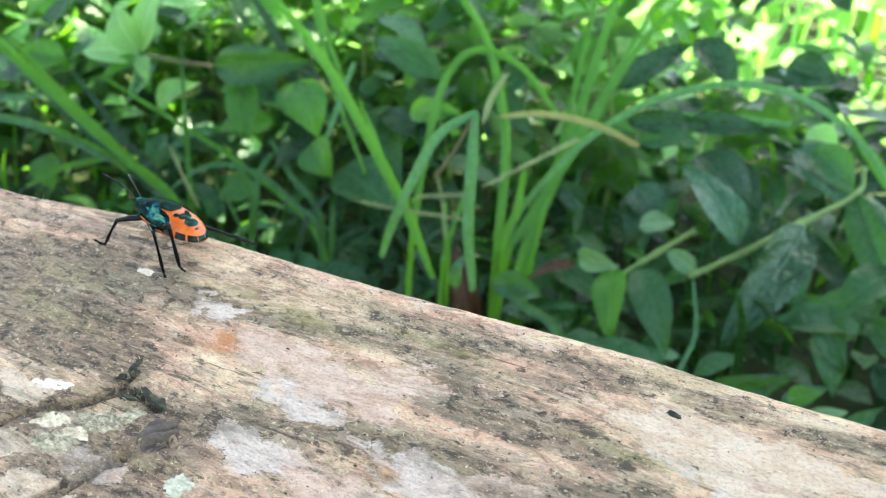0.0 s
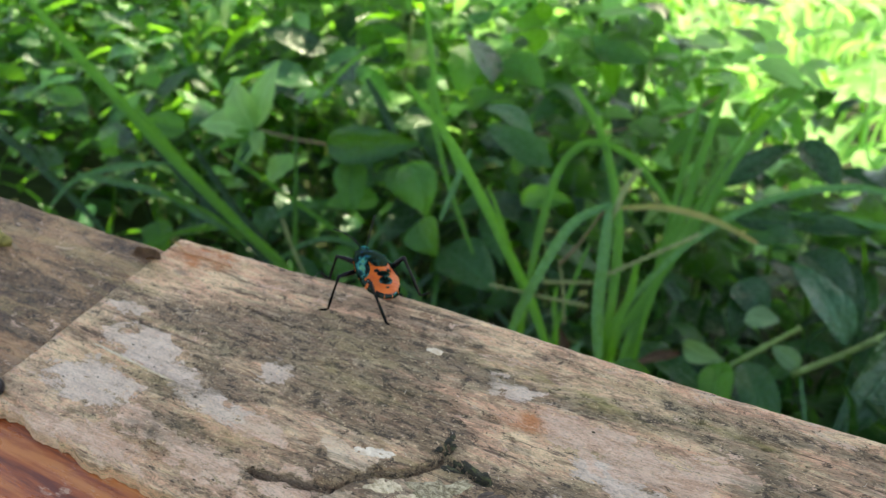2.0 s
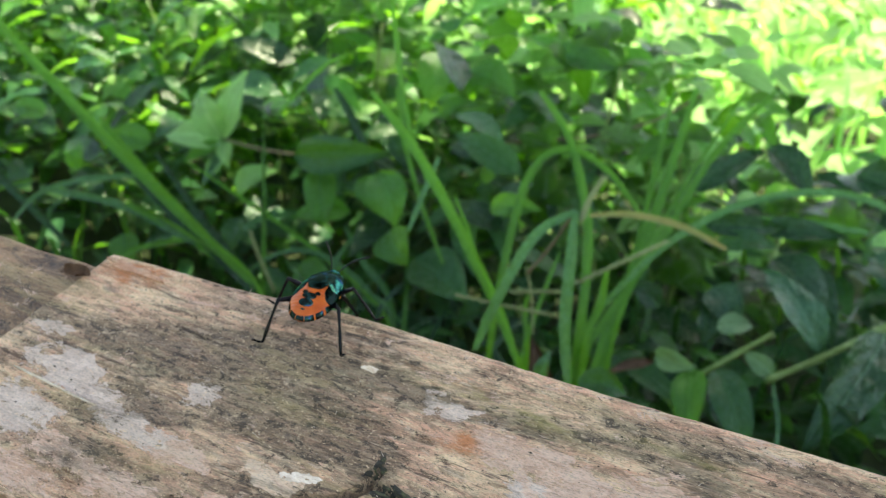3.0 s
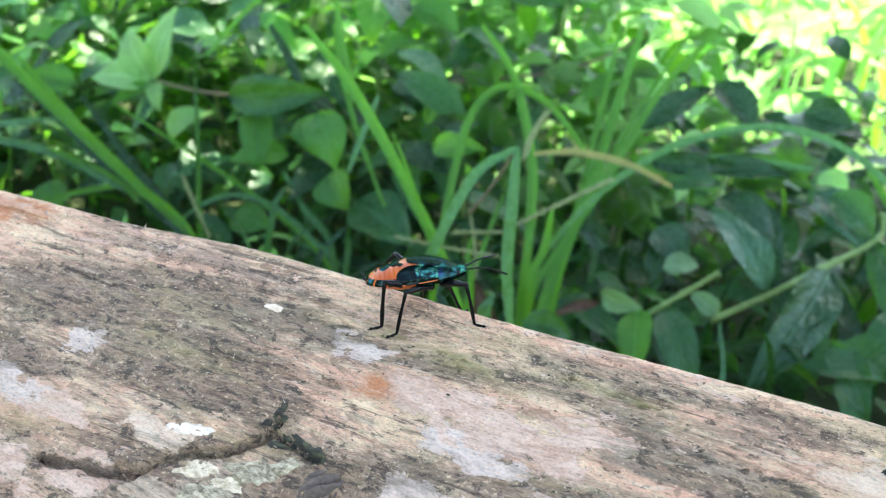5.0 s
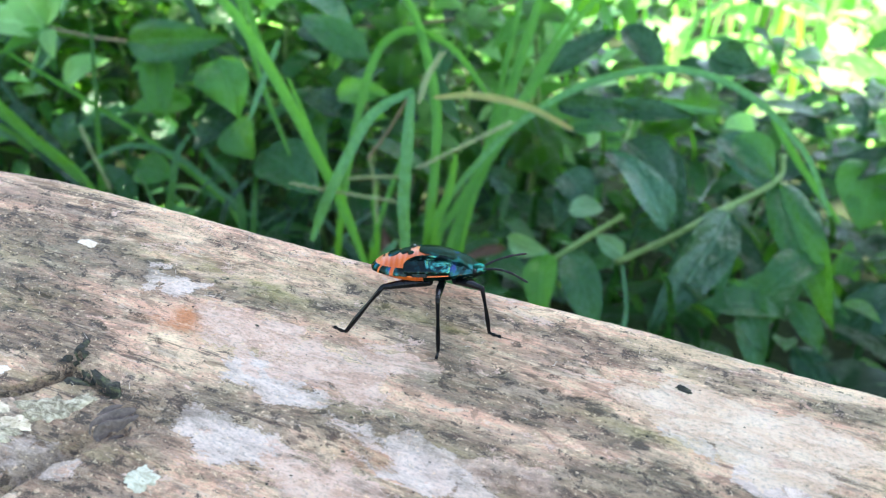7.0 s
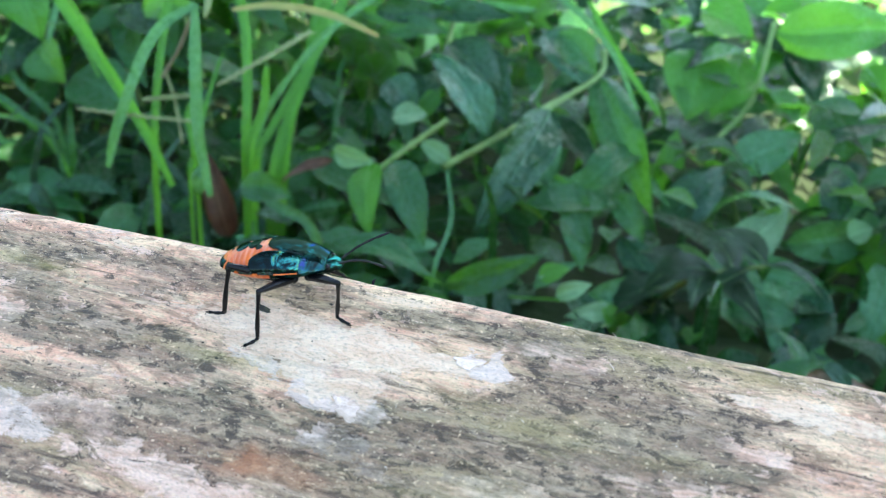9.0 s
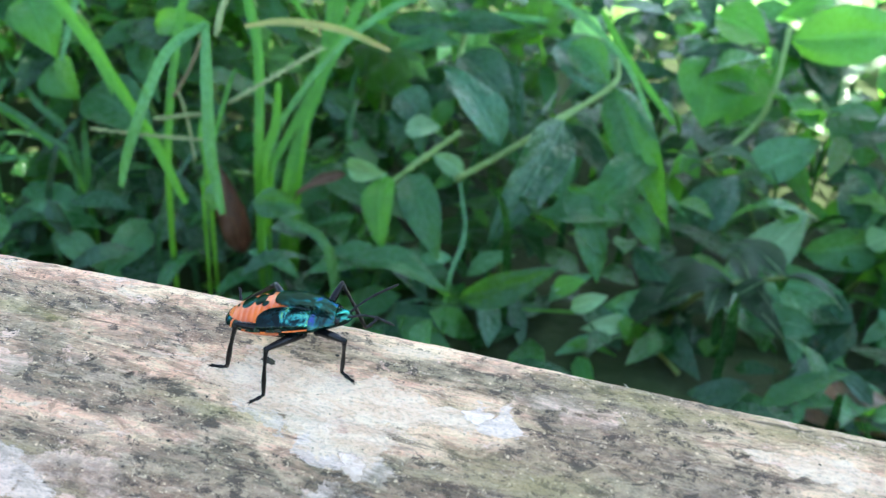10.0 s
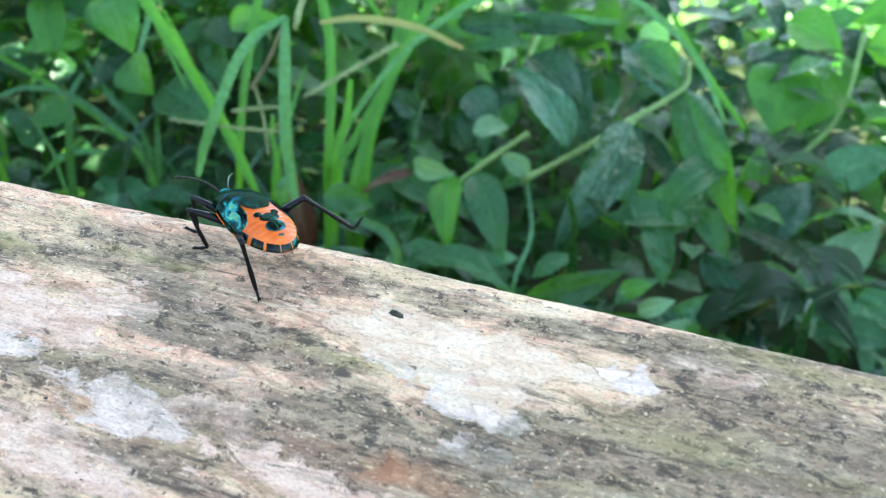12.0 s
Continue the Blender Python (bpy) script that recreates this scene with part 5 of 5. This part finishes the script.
scatter("undergrowth", "shrub leaf tips in green brightened for sky light", "bright", 1000, 5, left_bank, (0.02, 0.04))
# far leaves: sun is painted into the tints, besides the sun lamp
scatter("sunlit_foliage", "green leaves beyond the shade, colour brightened as by sun", "bright", 3400, 6, far_bank, (0.05, 0.10))
scatter("sunlit_foliage", "green leaves beyond the shade, colour paled as by sun", "sunny", 1800, 7, far_bank, (0.05, 0.11))
scatter("distant_foliage", "distant green bushes, colour paled as by sun", "sunny", 2600, 8, farther, (0.14, 0.3))
scatter("distant_foliage", "distant green bushes", "mid", 1400, 9, farther, (0.14, 0.3))


def scatter_grass(name, label, tint, count, seed, where, size, width):
    rng = random.Random(seed)
    bm = bmesh.new()
    for _ in range(count):
        x, y = where(rng)
        p = Vector((x, y, ground_height(x, y) - 0.01))
        h, a = rng.uniform(*size), rng.uniform(0, 2 * math.pi)
        lean = Vector((math.cos(a), math.sin(a), 0)) * h * rng.uniform(0.15, 0.7)
        pts = [p, p + lean * 0.25 + Vector((0, 0, h * 0.6)), p + lean + Vector((0, 0, h * rng.uniform(0.6, 1.0)))]
        rows = []
        for k in range(7):
            t = k / 6
            c = along(pts, t)
            side = Vector((-math.sin(a + 0.6), math.cos(a + 0.6), 0)) * width * 0.5 * (1 - t ** 2) + Vector((0, 0, 0.0001))
            rows.append((bm.verts.new(c - side), bm.verts.new(c + side)))
        own_faces(bm, rows, 0.0)
    tagged(part(name, bm, GREEN[tint]), label, "grass", kind="stuff")


scatter_grass("grass", "shaded grass blades among the leaves", "mid", 40, 21, lambda r: (r.uniform(-0.5, 0.02), r.uniform(0.2, 0.5)), (0.06, 0.17), 0.004)
scatter_grass("grass", "dark grass blades low down, colour deepened for shade", "dark", 200, 22, lambda r: (r.uniform(-0.5, 0.3), r.uniform(0.2, 0.5)), (0.04, 0.12), 0.004)
scatter_grass("grass", "shaded grass beside the log", "mid", 500, 25, lambda r: (r.choice((r.uniform(-1.1, -0.75), r.uniform(0.72, 1.1))), r.uniform(-0.45, 0.8)), (0.06, 0.18), 0.006)
# the bright tint carries painted sun here too
scatter_grass("grass", "grass beyond the shade, colour brightened as by sun", "bright", 900, 23, lambda r: (r.uniform(-1.2, 1.2), r.uniform(0.7, 2.6)), (0.1, 0.3), 0.008)


def open_ground(r):
    while True:
        x, y = r.uniform(-5, 5), r.uniform(-4, 4)
        if not (-1.0 < x < 1.0 and -0.45 < y < 0.8):
            return x, y


scatter_grass("grass", "rough grass on the open ground round the log", "leafy", 5000, 24, open_ground, (0.08, 0.25), 0.009)


# ---- an unseen tree, added so that its crown shades the log ----
def build_shade_tree():
    tree = new("tree")
    tree.location = (-0.95, -1.0, 0)
    tagged(tree, "unseen leafy tree, added to shade the log from above", "tree")
    bm = bmesh.new()
    tube(bm, [(0, 0, -0.05), (0.05, 0.1, 0.7), (0.2, 0.6, 1.5), (0.4, 1.1, 2.1)], 0.07, 12, 24, lambda t: 1.25 - 0.9 * t)
    part("trunk", bm, BARK, tree)
    limbs = [[(0.2, 0.6, 1.5), (0.7, 0.9, 1.75), (1.3, 1.3, 1.85)], [(0.2, 0.6, 1.5), (-0.2, 1.0, 1.8), (-0.5, 1.7, 2.0)], [(0.4, 1.1, 2.1), (0.7, 1.6, 2.2), (0.9, 2.1, 2.1)]]
    for pts in limbs:
        bm = bmesh.new()
        tube(bm, pts, 0.03, 8, 12, lambda t: 1.1 - 0.8 * t)
        part("limb", bm, BARK, tree)
    rng = random.Random(77)
    bm = bmesh.new()
    # leaves are kept only where their shadow is wanted
    for _ in range(CROWN_LEAVES):
        p = Vector((rng.uniform(-0.1, 2.1), rng.uniform(1.2, 2.6), 1.75 + rng.random() * 0.6))
        spot = tree.location + p - to_sun * ((p.z - 0.25) / to_sun.z)   # where its shadow falls
        rim = 0.14 + 0.36 * smooth_step(-0.20, -0.04, spot.x) - 0.10 * smooth_step(0.10, 0.2, spot.x)   # how far the full shade reaches
        if spot.x < -0.225 and spot.y > 0.205:
            continue
        if spot.x < -0.14 and spot.y > 0.24 and noise.noise(spot * 9.0 + Vector((3, 0, 0))) < 0.12:
            continue
        if spot.y > rim + 0.10 + 0.08 * smooth_step(-0.2, -0.04, spot.x) or (spot.y > rim and noise.noise(spot * 6.0) < 0.05):
            continue
        a, e = rng.uniform(0, 2 * math.pi), rng.uniform(-0.6, 0.2)
        d = Vector((math.cos(a) * math.cos(e), math.sin(a) * math.cos(e), math.sin(e))) * rng.uniform(0.13, 0.2)
        leaf_rows(bm, p, p + d, d.length * 0.6, Vector((rng.uniform(-0.4, 0.4), rng.uniform(-0.4, 0.4), 1)), 0.1, 4, 1, 0, 0.03)
    tagged(part("crown", bm, GREEN["dark"], tree, "dense green crown, shaped by where its shade should fall"), kind="stuff")


CROWN_LEAVES = 3600
build_shade_tree()


# ---- the shield bug ----
LIFT = 4.3   # height of the body's middle over the wood, in millimetres
LEAN = 26.0
LEGS = {     # root in the body, femur and tibia length, resting foot, in millimetres
    "L1": ((2.9, 1.3, -1.0), 3.9, 5.4, (7.6, 5.2)), "R1": ((2.9, -1.3, -1.0), 3.9, 5.4, (7.6, -5.2)),
    "L2": ((1.5, 1.6, -1.1), 4.3, 5.9, (0.8, 8.2)), "R2": ((1.5, -1.6, -1.1), 4.3, 5.9, (0.8, -8.2)),
    "L3": ((0.1, 1.6, -1.1), 5.0, 6.6, (-7.4, 6.2)), "R3": ((0.1, -1.6, -1.1), 5.0, 6.6, (-7.4, -6.2)),
}


def half_width(x):
    if x < -1.2:
        return 3.35 * math.sqrt(max(0, 1 - ((x + 1.2) / 4.95) ** 2))
    round_off = 3.35 * max(0, 1 - ((x + 1.2) / 7.0) ** 2) ** 0.47
    return min(round_off, 2.98 - 0.50 * (x - 2.2)) if x > 2.2 else round_off


def crest(x):
    if x < -0.2:
        return 2.05 * max(0, 1 - ((x + 0.2) / 5.95) ** 2) ** 0.6
    return 2.05 * max(0.0, 1 - ((x + 0.2) / 5.45) ** 2) ** 0.8


def back_point(x, v, out=0.0):
    """A point of the domed back: x along the body, v from -1 to 1 across it, lifted out by a little."""
    w, c = half_width(x), crest(x)
    q = max(0.0, 1 - abs(v) ** 2.2) ** 0.55
    p = Vector((x, v * w, c * q))
    away = Vector((0.05 * x, v * 0.9, 0.35 + q)).normalized()
    return (p + away * out) * MM


def grid_patch(bm, keep, out, x0=-6.1, x1=4.7, nx=190, nv=110, rim=0.09):
    """The part of the back where keep(x, y) is positive, lifted out, its border drawn down to the back."""
    made = {}

    def vert(i, j):
        if (i, j) not in made:
            x, v = x0 + (x1 - x0) * i / nx, -1 + 2 * j / nv
            k = keep(x, v * half_width(x))
            made[i, j] = bm.verts.new(back_point(x, v, out * smooth_step(-0.02, rim, k) - 0.03))
        return made[i, j]

    for i in range(nx):
        x = x0 + (x1 - x0) * (i + 0.5) / nx
        for j in range(nv):
            v = -1 + 2 * (j + 0.5) / nv
            if keep(x, v * half_width(x)) > -0.02:
                bm.faces.new((vert(i, j), vert(i + 1, j), vert(i + 1, j + 1), vert(i, j + 1)))
    return bm


def oval(cx, cy, rx, ry):
    return lambda x, y: (1 - math.hypot((x - cx) / rx, (y - cy) / ry)) * min(rx, ry)


def scutellum(x, y):
    """The shield plate: a broad lobe with a shallow notch on each side."""
    tail = x - (-1.0 + 0.55 * (abs(y) / 1.25) ** 4)
    return min(tail, 1.72 - abs(y), 2.72 - x + 0.1 * abs(y))


def wing_pad(sign):
    """A pad that wraps over the body's side and ends in a rounded tip."""
    def keep(x, y):
        s = y * sign
        inner = s - 1.62 - 0.10 * max(0, -x)
        tip = x + 2.4 - 0.55 * (s - 2.75) ** 2 * (2.4 if s < 2.75 else 1.0)
        return min(inner, tip, 2.72 - x, half_width(x) - 0.03 - s)
    return keep


def rim_spot(centre, half):
    """A dark dash on the abdomen's edge, by its bearing from the tail in degrees."""
    def keep(x, y):
        u, v = -(x + 1.2) / 4.95, y / 3.35
        off = abs(math.degrees(math.atan2(v, u)) - centre)
        return min((half - off) * 0.075, (math.hypot(u, v) - 0.895) * 3.4)
    return keep


def build_bug():
    bug = new("shield_bug")
    tagged(bug, "orange and metallic black-green shield bug nymph walking on the log", "bug")
    bm = bmesh.new()
    grid_patch(bm, lambda x, y: 1.0, 0.03, nx=100, nv=60)
    belly = [[bm.verts.new(Vector((x, v * half_width(x), -1.05 * (0.3 + 0.7 * smooth_step(-6, -1.5, x)) * (half_width(x) / 3.35) ** 0.7 * (1 - abs(v) ** 2.4) ** 0.6)) * MM)
              for v in [-1 + k / 12 for k in range(25)]] for x in [-6.1 + 10.8 * k / 40 for k in range(41)]]
    for ra, rb in list(zip(belly, belly[1:]))[:23]:
        for j in range(24):
            bm.faces.new((ra[j], ra[j + 1], rb[j + 1], rb[j]))
    abdomen = part("abdomen", bm, ABDOMEN, bug, "glossy orange abdomen")
    bm = bmesh.new()
    under = [[bm.verts.new(Vector((x, v * (half_width(x) + 0.02), -1.08 * (half_width(x) / 3.35) ** 0.7 * (1 - abs(v) ** 2.4) ** 0.6)) * MM)
              for v in [-1 + k / 12 for k in range(25)]] for x in [-0.3 + 5.0 * k / 20 for k in range(21)]]
    for ra, rb in zip(under, under[1:]):
        for j in range(24):
            bm.faces.new((ra[j], ra[j + 1], rb[j + 1], rb[j]))
    part("thorax", bm, SHELL, bug, "dark metallic underside")
    for cx, cy, rx, ry in ((-2.45, 0, 0.58, 1.12), (-3.64, 0, 0.70, 1.12), (-1.80, 0.98, 0.34, 0.44), (-1.80, -0.98, 0.34, 0.44), (-4.75, 0, 0.13, 0.38)):
        plate = part("dorsal_plate", grid_patch(bmesh.new(), oval(cx, cy, rx, ry), 0.13), SHELL, abdomen, "dark metallic plate")
        if rx > 0.7:
            # a green patch stands in for the sheen of a large plate
            part("sheen_spot", grid_patch(bmesh.new(), oval(cx - 0.12, cy, 0.36, 0.62), 0.165), SHELL_BLUE, plate, "painted green metallic sheen")
    for k in range(-4, 5):
        part("edge_spot", grid_patch(bmesh.new(), rim_spot(24.0 * k, 11.4 if abs(k) < 2 else 9.4), 0.07), SHELL, abdomen, "dark metallic edge spot")
    part("scutellum", grid_patch(bmesh.new(), scutellum, 0.22), SHELL, bug, "dark metallic shield plate")
    part("wing_pad", grid_patch(bmesh.new(), wing_pad(1), 0.17), SHELL_BLUE, bug, "dark metallic wing pad with painted turquoise glints")
    part("wing_pad", grid_patch(bmesh.new(), wing_pad(-1), 0.17), SHELL_BLUE, bug, "dark metallic wing pad with painted turquoise glints")
    part("pronotum", grid_patch(bmesh.new(), lambda x, y: min(x - 2.55 + 0.10 * y * y * 0.3, 4.72 - x), 0.22), SHELL, bug, "dark green metallic collar")
    # head, eyes and beak
    bm = bmesh.new()
    ball(bm, Vector((4.75, 0, -0.1)) * MM, 1.35 * MM, 1.35 * MM, 0.72 * MM, 24)
    for v in bm.verts:
        if v.co.x > 5.2 * MM:
            v.co.y *= 0.8
    tube(bm, [Vector(p) * MM for p in ((5.7, 0, 0.0), (5.2, 0, -0.7), (3.2, 0, -1.35))], 0.16 * MM, 8, 8)
    head = part("head", bm, SHELL_GREEN, bug, "dark metallic head")
    for sign in (-1, 1):
        bm = bmesh.new()
        ball(bm, Vector((4.7, sign * 1.32, 0.05)) * MM, 0.36 * MM, 0.30 * MM, 0.34 * MM, 14)
        part("eye", bm, LEG_BLACK, head, "black eye")
    feelers = {}
    for side, sign in (("L", 1), ("R", -1)):
        bm = bmesh.new()
        tube(bm, [Vector(p) * MM for p in ((0, 0, 0), (1.6, 0.25 * sign, 0.35), (3.3, 0.75 * sign, 0.35), (5.2, 1.6 * sign, 0.0))], 0.105 * MM, 7, 28,
             lambda t: 0.75 + 0.45 * abs(math.sin(t * 4 * math.pi)) ** 0.4 * (0.8 + 0.4 * t))
        feelers[side] = part("antenna", bm, LEG_BLACK, head, "thin black jointed antenna")
    legs = {}
    for key, (root, lf, lt, _) in LEGS.items():
        fat = 1.15 if key.endswith("3") else 1.0
        bm = bmesh.new()
        ball(bm, Vector((0, 0, 0)), 0.5 * MM, 0.42 * MM, 0.42 * MM, 12)
        tube(bm, [(0, 0, 0), (lf * 0.5 * MM, 0, 0.12 * MM), (lf * MM, 0, 0)], 0.36 * fat * MM, 9, 14, lambda t: 0.75 + 0.4 * math.sin(math.pi * min(1, 0.15 + t * 0.9)))
        ball(bm, Vector((lf, 0, 0)) * MM, 0.28 * MM, 0.26 * MM, 0.26 * MM, 10)
        femur = part("leg", bm, LEG_BLACK, bug, "glossy black leg")
        bm = bmesh.new()
        tube(bm, [(0, 0, 0), (lt * 0.5 * MM, 0, 0.06 * MM), ((lt - 0.2) * MM, 0, 0)], 0.21 * fat * MM, 8, 12, lambda t: 1.0 + 0.15 * math.cos(t * 9))
        shin = part("shin", bm, LEG_BLACK, femur, "thin black shin")
        legs[key] = (femur, shin)
        add_foot(shin, lt)
    return bug, legs, feelers


def add_foot(shin, lt):
    """Adds the bent foot and its claws to the shin's mesh."""
    bm = bmesh.new()
    bm.from_mesh(shin.data)
    e = lt - 0.2
    tube(bm, [Vector(p) * MM for p in ((e, 0, 0), (e + 0.12, 0, 0.55), (e + 0.02, 0, 1.5))], 0.17 * MM, 7, 9, lambda t: 1.0 + 0.2 * math.cos(t * 12))
    for s in (-1, 1):
        tube(bm, [Vector(p) * MM for p in ((e + 0.02, 0, 1.5), (e + 0.1, 0.12 * s, 1.75), (e + 0.22, 0.2 * s, 1.85))], 0.06 * MM, 5, 4, lambda t: 1.1 - t)
    for f in bm.faces:
        f.smooth = True
    bm.to_mesh(shin.data)
    bm.free()


shield_bug, bug_legs, bug_feelers = build_bug()

# The bug's way over the wood: seconds, x, y (millimetres), heading, tilt (degrees).
WAY = (
    (0, -23.1, -2, 179, 16),
    (0.5, -37.4, -2.2, 179, 12),
    (1, -38, -2.1, 177, 15),
    (1.5, -38.1, -1.5, 176, 16),
    (2, -38.4, -0.4, 148, 25),
    (2.5, -37.7, -1.1, 117, 28),
    (3, -36, -1.6, 100, 25),
    (3.5, -32, -2.4, 74, 25),
    (4, -27, -2.8, 50, 22),
    (4.5, -20.3, -2.6, 33, 16),
    (5, -7.3, -0.5, 30, 14),
    (5.5, -5.2, -0.2, 22, 11),
    (6, -3, -2.3, 21, 13),
    (6.5, 8.7, -2, 19, 10),
    (7, 18, -2.2, 16, 8),
    (7.5, 28, -2.5, 13, 8),
    (8, 39, -2.6, 10, 7),
    (8.5, 47.5, -2.7, 8, 8),
    (9, 47.3, -2.6, 7, 8),
    (9.5, 47.6, -2.8, 7, 7),
    (10, 47.7, -2.9, 10, 8),
    (10.5, 48, -3.2, 54, 19),
    (11, 44.4, -3.7, 108, 25),
    (11.5, 39.1, -2.2, 131, 14),
    (12, 29.2, -1.2, 152, 13),
)
# Where its feet stand, by leg: seconds, x, y. Elsewhere a foot takes its resting place.
FEET = {
    "L1": ((0, -32.8, -6.1), (0.5, -50.4, -3.6), (1, -47.4, -5.8), (1.5, -47.6, -5.7), (9.5, 53.7, 0.4), (10, 53.9, 0.3), (12, 21.6, -1.1)),
    "L2": ((0, -20.8, -7.7), (0.5, -39.9, -8.4), (1, -39.5, -8.5), (1.5, -39.5, -8.5), (2, -43.4, -7.1), (2.5, -49.9, -1.1), (11, 36.2, -4.2), (11.5, 33.2, -5.7), (12, 23.7, -2.8)),
    "L3": ((0, -19.5, -6.0), (0.5, -32.9, -6.7), (1, -32.6, -6.6), (1.5, -31.8, -7.1), (2, -33.1, -6.2), (2.5, -41.2, -8.1), (10.5, 39.0, -4.7), (11, 39.4, -9.2), (11.5, 39.6, -9.1), (12, 31.3, -6.7)),
    "R1": ((4.5, -13.1, -3.8), (5, 0.7, -1.9), (5.5, 1.0, -2.0), (6, 1.7, -1.5), (6.5, 14.4, -4.4), (8.5, 53.4, -4.7), (9, 53.3, -4.9), (9.5, 53.4, -5.0), (10, 53.3, -5.3), (10.5, 53.4, -5.1)),
    "R2": ((2.5, -30.8, 1.4), (4.5, -20.5, -5.9), (5, -7.2, -6.7), (5.5, -1.7, -5.2), (6, 0.3, -8.0), (6.5, 9.1, -5.9), (8.5, 46.9, -9.6), (9, 46.8, -9.3), (9.5, 46.9, -9.4), (10, 47.0, -9.5), (10.5, 52.6, -6.3), (11, 51.4, -2.4)),
    "R3": ((0, -12.2, 1.3), (0.5, -31.9, 0.8), (1, -29.6, 1.2), (1.5, -31.8, 1.3), (2, -31.8, 1.4), (2.5, -28.8, -3.7), (4.5, -24.7, -9.4), (5, -9.4, -6.3), (5.5, -9.8, -6.7), (6, -9.9, -6.6), (6.5, 4.4, -8.5), (8.5, 42.3, -6.7), (9, 42.4, -7.2), (9.5, 42.4, -7.1), (10, 42.3, -7.4), (10.5, 45.8, -9.5), (11, 45.8, -9.3), (11.5, 46.7, -2.0), (12, 37.5, 3.9)),
}
# Antennae: seconds, turn outwards and rise of the left one, then of the right one, in degrees.
FEELERS = (
    (0, 10, 25, 5, 10), (0.5, 5, -10, 10, 5), (1, 15, 0, -20, 60), (1.5, 15, 20, -20, 55), (2, 25, 5, 0, 45), (2.5, 10, 30, 25, 10), (3.5, 20, 10, 20, 10),
    (4.5, 20, -5, 10, -10), (5.5, 15, 5, 10, 0), (6.5, 15, 5, 15, -5), (8.5, 10, 20, 5, 5), (9.5, 5, 25, 5, 8), (10, 10, 20, 10, 5), (10.5, 35, 45, 5, 25),
    (11, 25, 35, 15, 40), (11.5, 20, 5, 25, -10), (12, 10, -5, 20, -10),
)


def bug_pose(x, y, heading, tilt):
    """Stands on the falling far edge: leans away from the worn face by LEAN degrees."""
    return pose(x * MM, y * MM, LIFT * MM, -LEAN, 0, 0) @ pose(0, 0, 0, 0, 0, heading) @ pose(0, 0, 0, 0, -tilt, 0)


def reach(key, foot, body, over):
    """The poses of a leg's femur in the body and of its shin in the femur, for a foot on the wood (log space, millimetres)."""
    root, lf, lt, _ = LEGS[key]
    a = Vector(root)
    f = (body.inverted() @ (Vector(foot) * MM)) / MM
    d = f - a
    far = min(max(d.length, 2.2), lf + lt - 0.05)
    d.normalize()
    outward = Vector((0.25 * (1 if key[1] == "1" else -1 if key[1] == "3" else 0), 0.5 if key[0] == "L" else -0.5, 1.0 - 0.85 * min(1.0, over / 2)))
    up = (outward - d * outward.dot(d)).normalized()
    along_d = (lf * lf - lt * lt + far * far) / (2 * far)
    knee = a + d * along_d + up * math.sqrt(max(0.0, lf * lf - along_d * along_d))
    x = (knee - a).normalized()
    y = up.cross(d).normalized()
    femur = Matrix((x, y, x.cross(y))).transposed().to_4x4()
    femur.translation = a * MM
    x2 = (a + d * far - knee).normalized()
    shin = Matrix((x2, y, x2.cross(y))).transposed().to_4x4()
    shin.translation = knee * MM
    return femur, femur.inverted() @ shin


def motions():
    walk(shield_bug, [(t, LOG @ bug_pose(x, y, h, tilt)) for t, x, y, h, tilt in WAY])
    for key, (femur, shin) in bug_legs.items():
        rows_f, rows_s = [], []
        known = {t: (x, y) for t, x, y in FEET[key]}
        for n, (t, x, y, h, tilt) in enumerate(WAY):
            body = bug_pose(x, y, h, tilt)
            if t in known:
                fx, fy = known[t]
            else:
                rx, ry = LEGS[key][3]
                stride = (0.9 if (n + (key in ("L1", "R2", "L3"))) % 2 else -0.9) if 3 < t < 8.4 else 0
                c, s = math.cos(radians(h)), math.sin(radians(h))
                fx, fy = x + c * (rx + stride) - s * ry, y + s * (rx + stride) + c * ry
            over = max(0.0, fy - far_edge(fx) + 0.6)
            if t in known:   # held just off the edge
                over = 0.0
            foot = (fx, fy - over * 0.3, (relief(fx, min(fy, far_edge(fx) - 2.2)) + 0.15) - 1.6 * over)
            a, b = reach(key, foot, body, over)
            rows_f.append((t, a)), rows_s.append((t, b))
        walk(femur, rows_f), walk(shin, rows_s)
    for side, sign, k in (("L", 1, 1), ("R", -1, 3)):
        walk(bug_feelers[side], [(row[0], pose(5.65 * MM, sign * 0.5 * MM, 0.05 * MM, 0, -row[k + 1], sign * row[k])) for row in FEELERS])


motions()
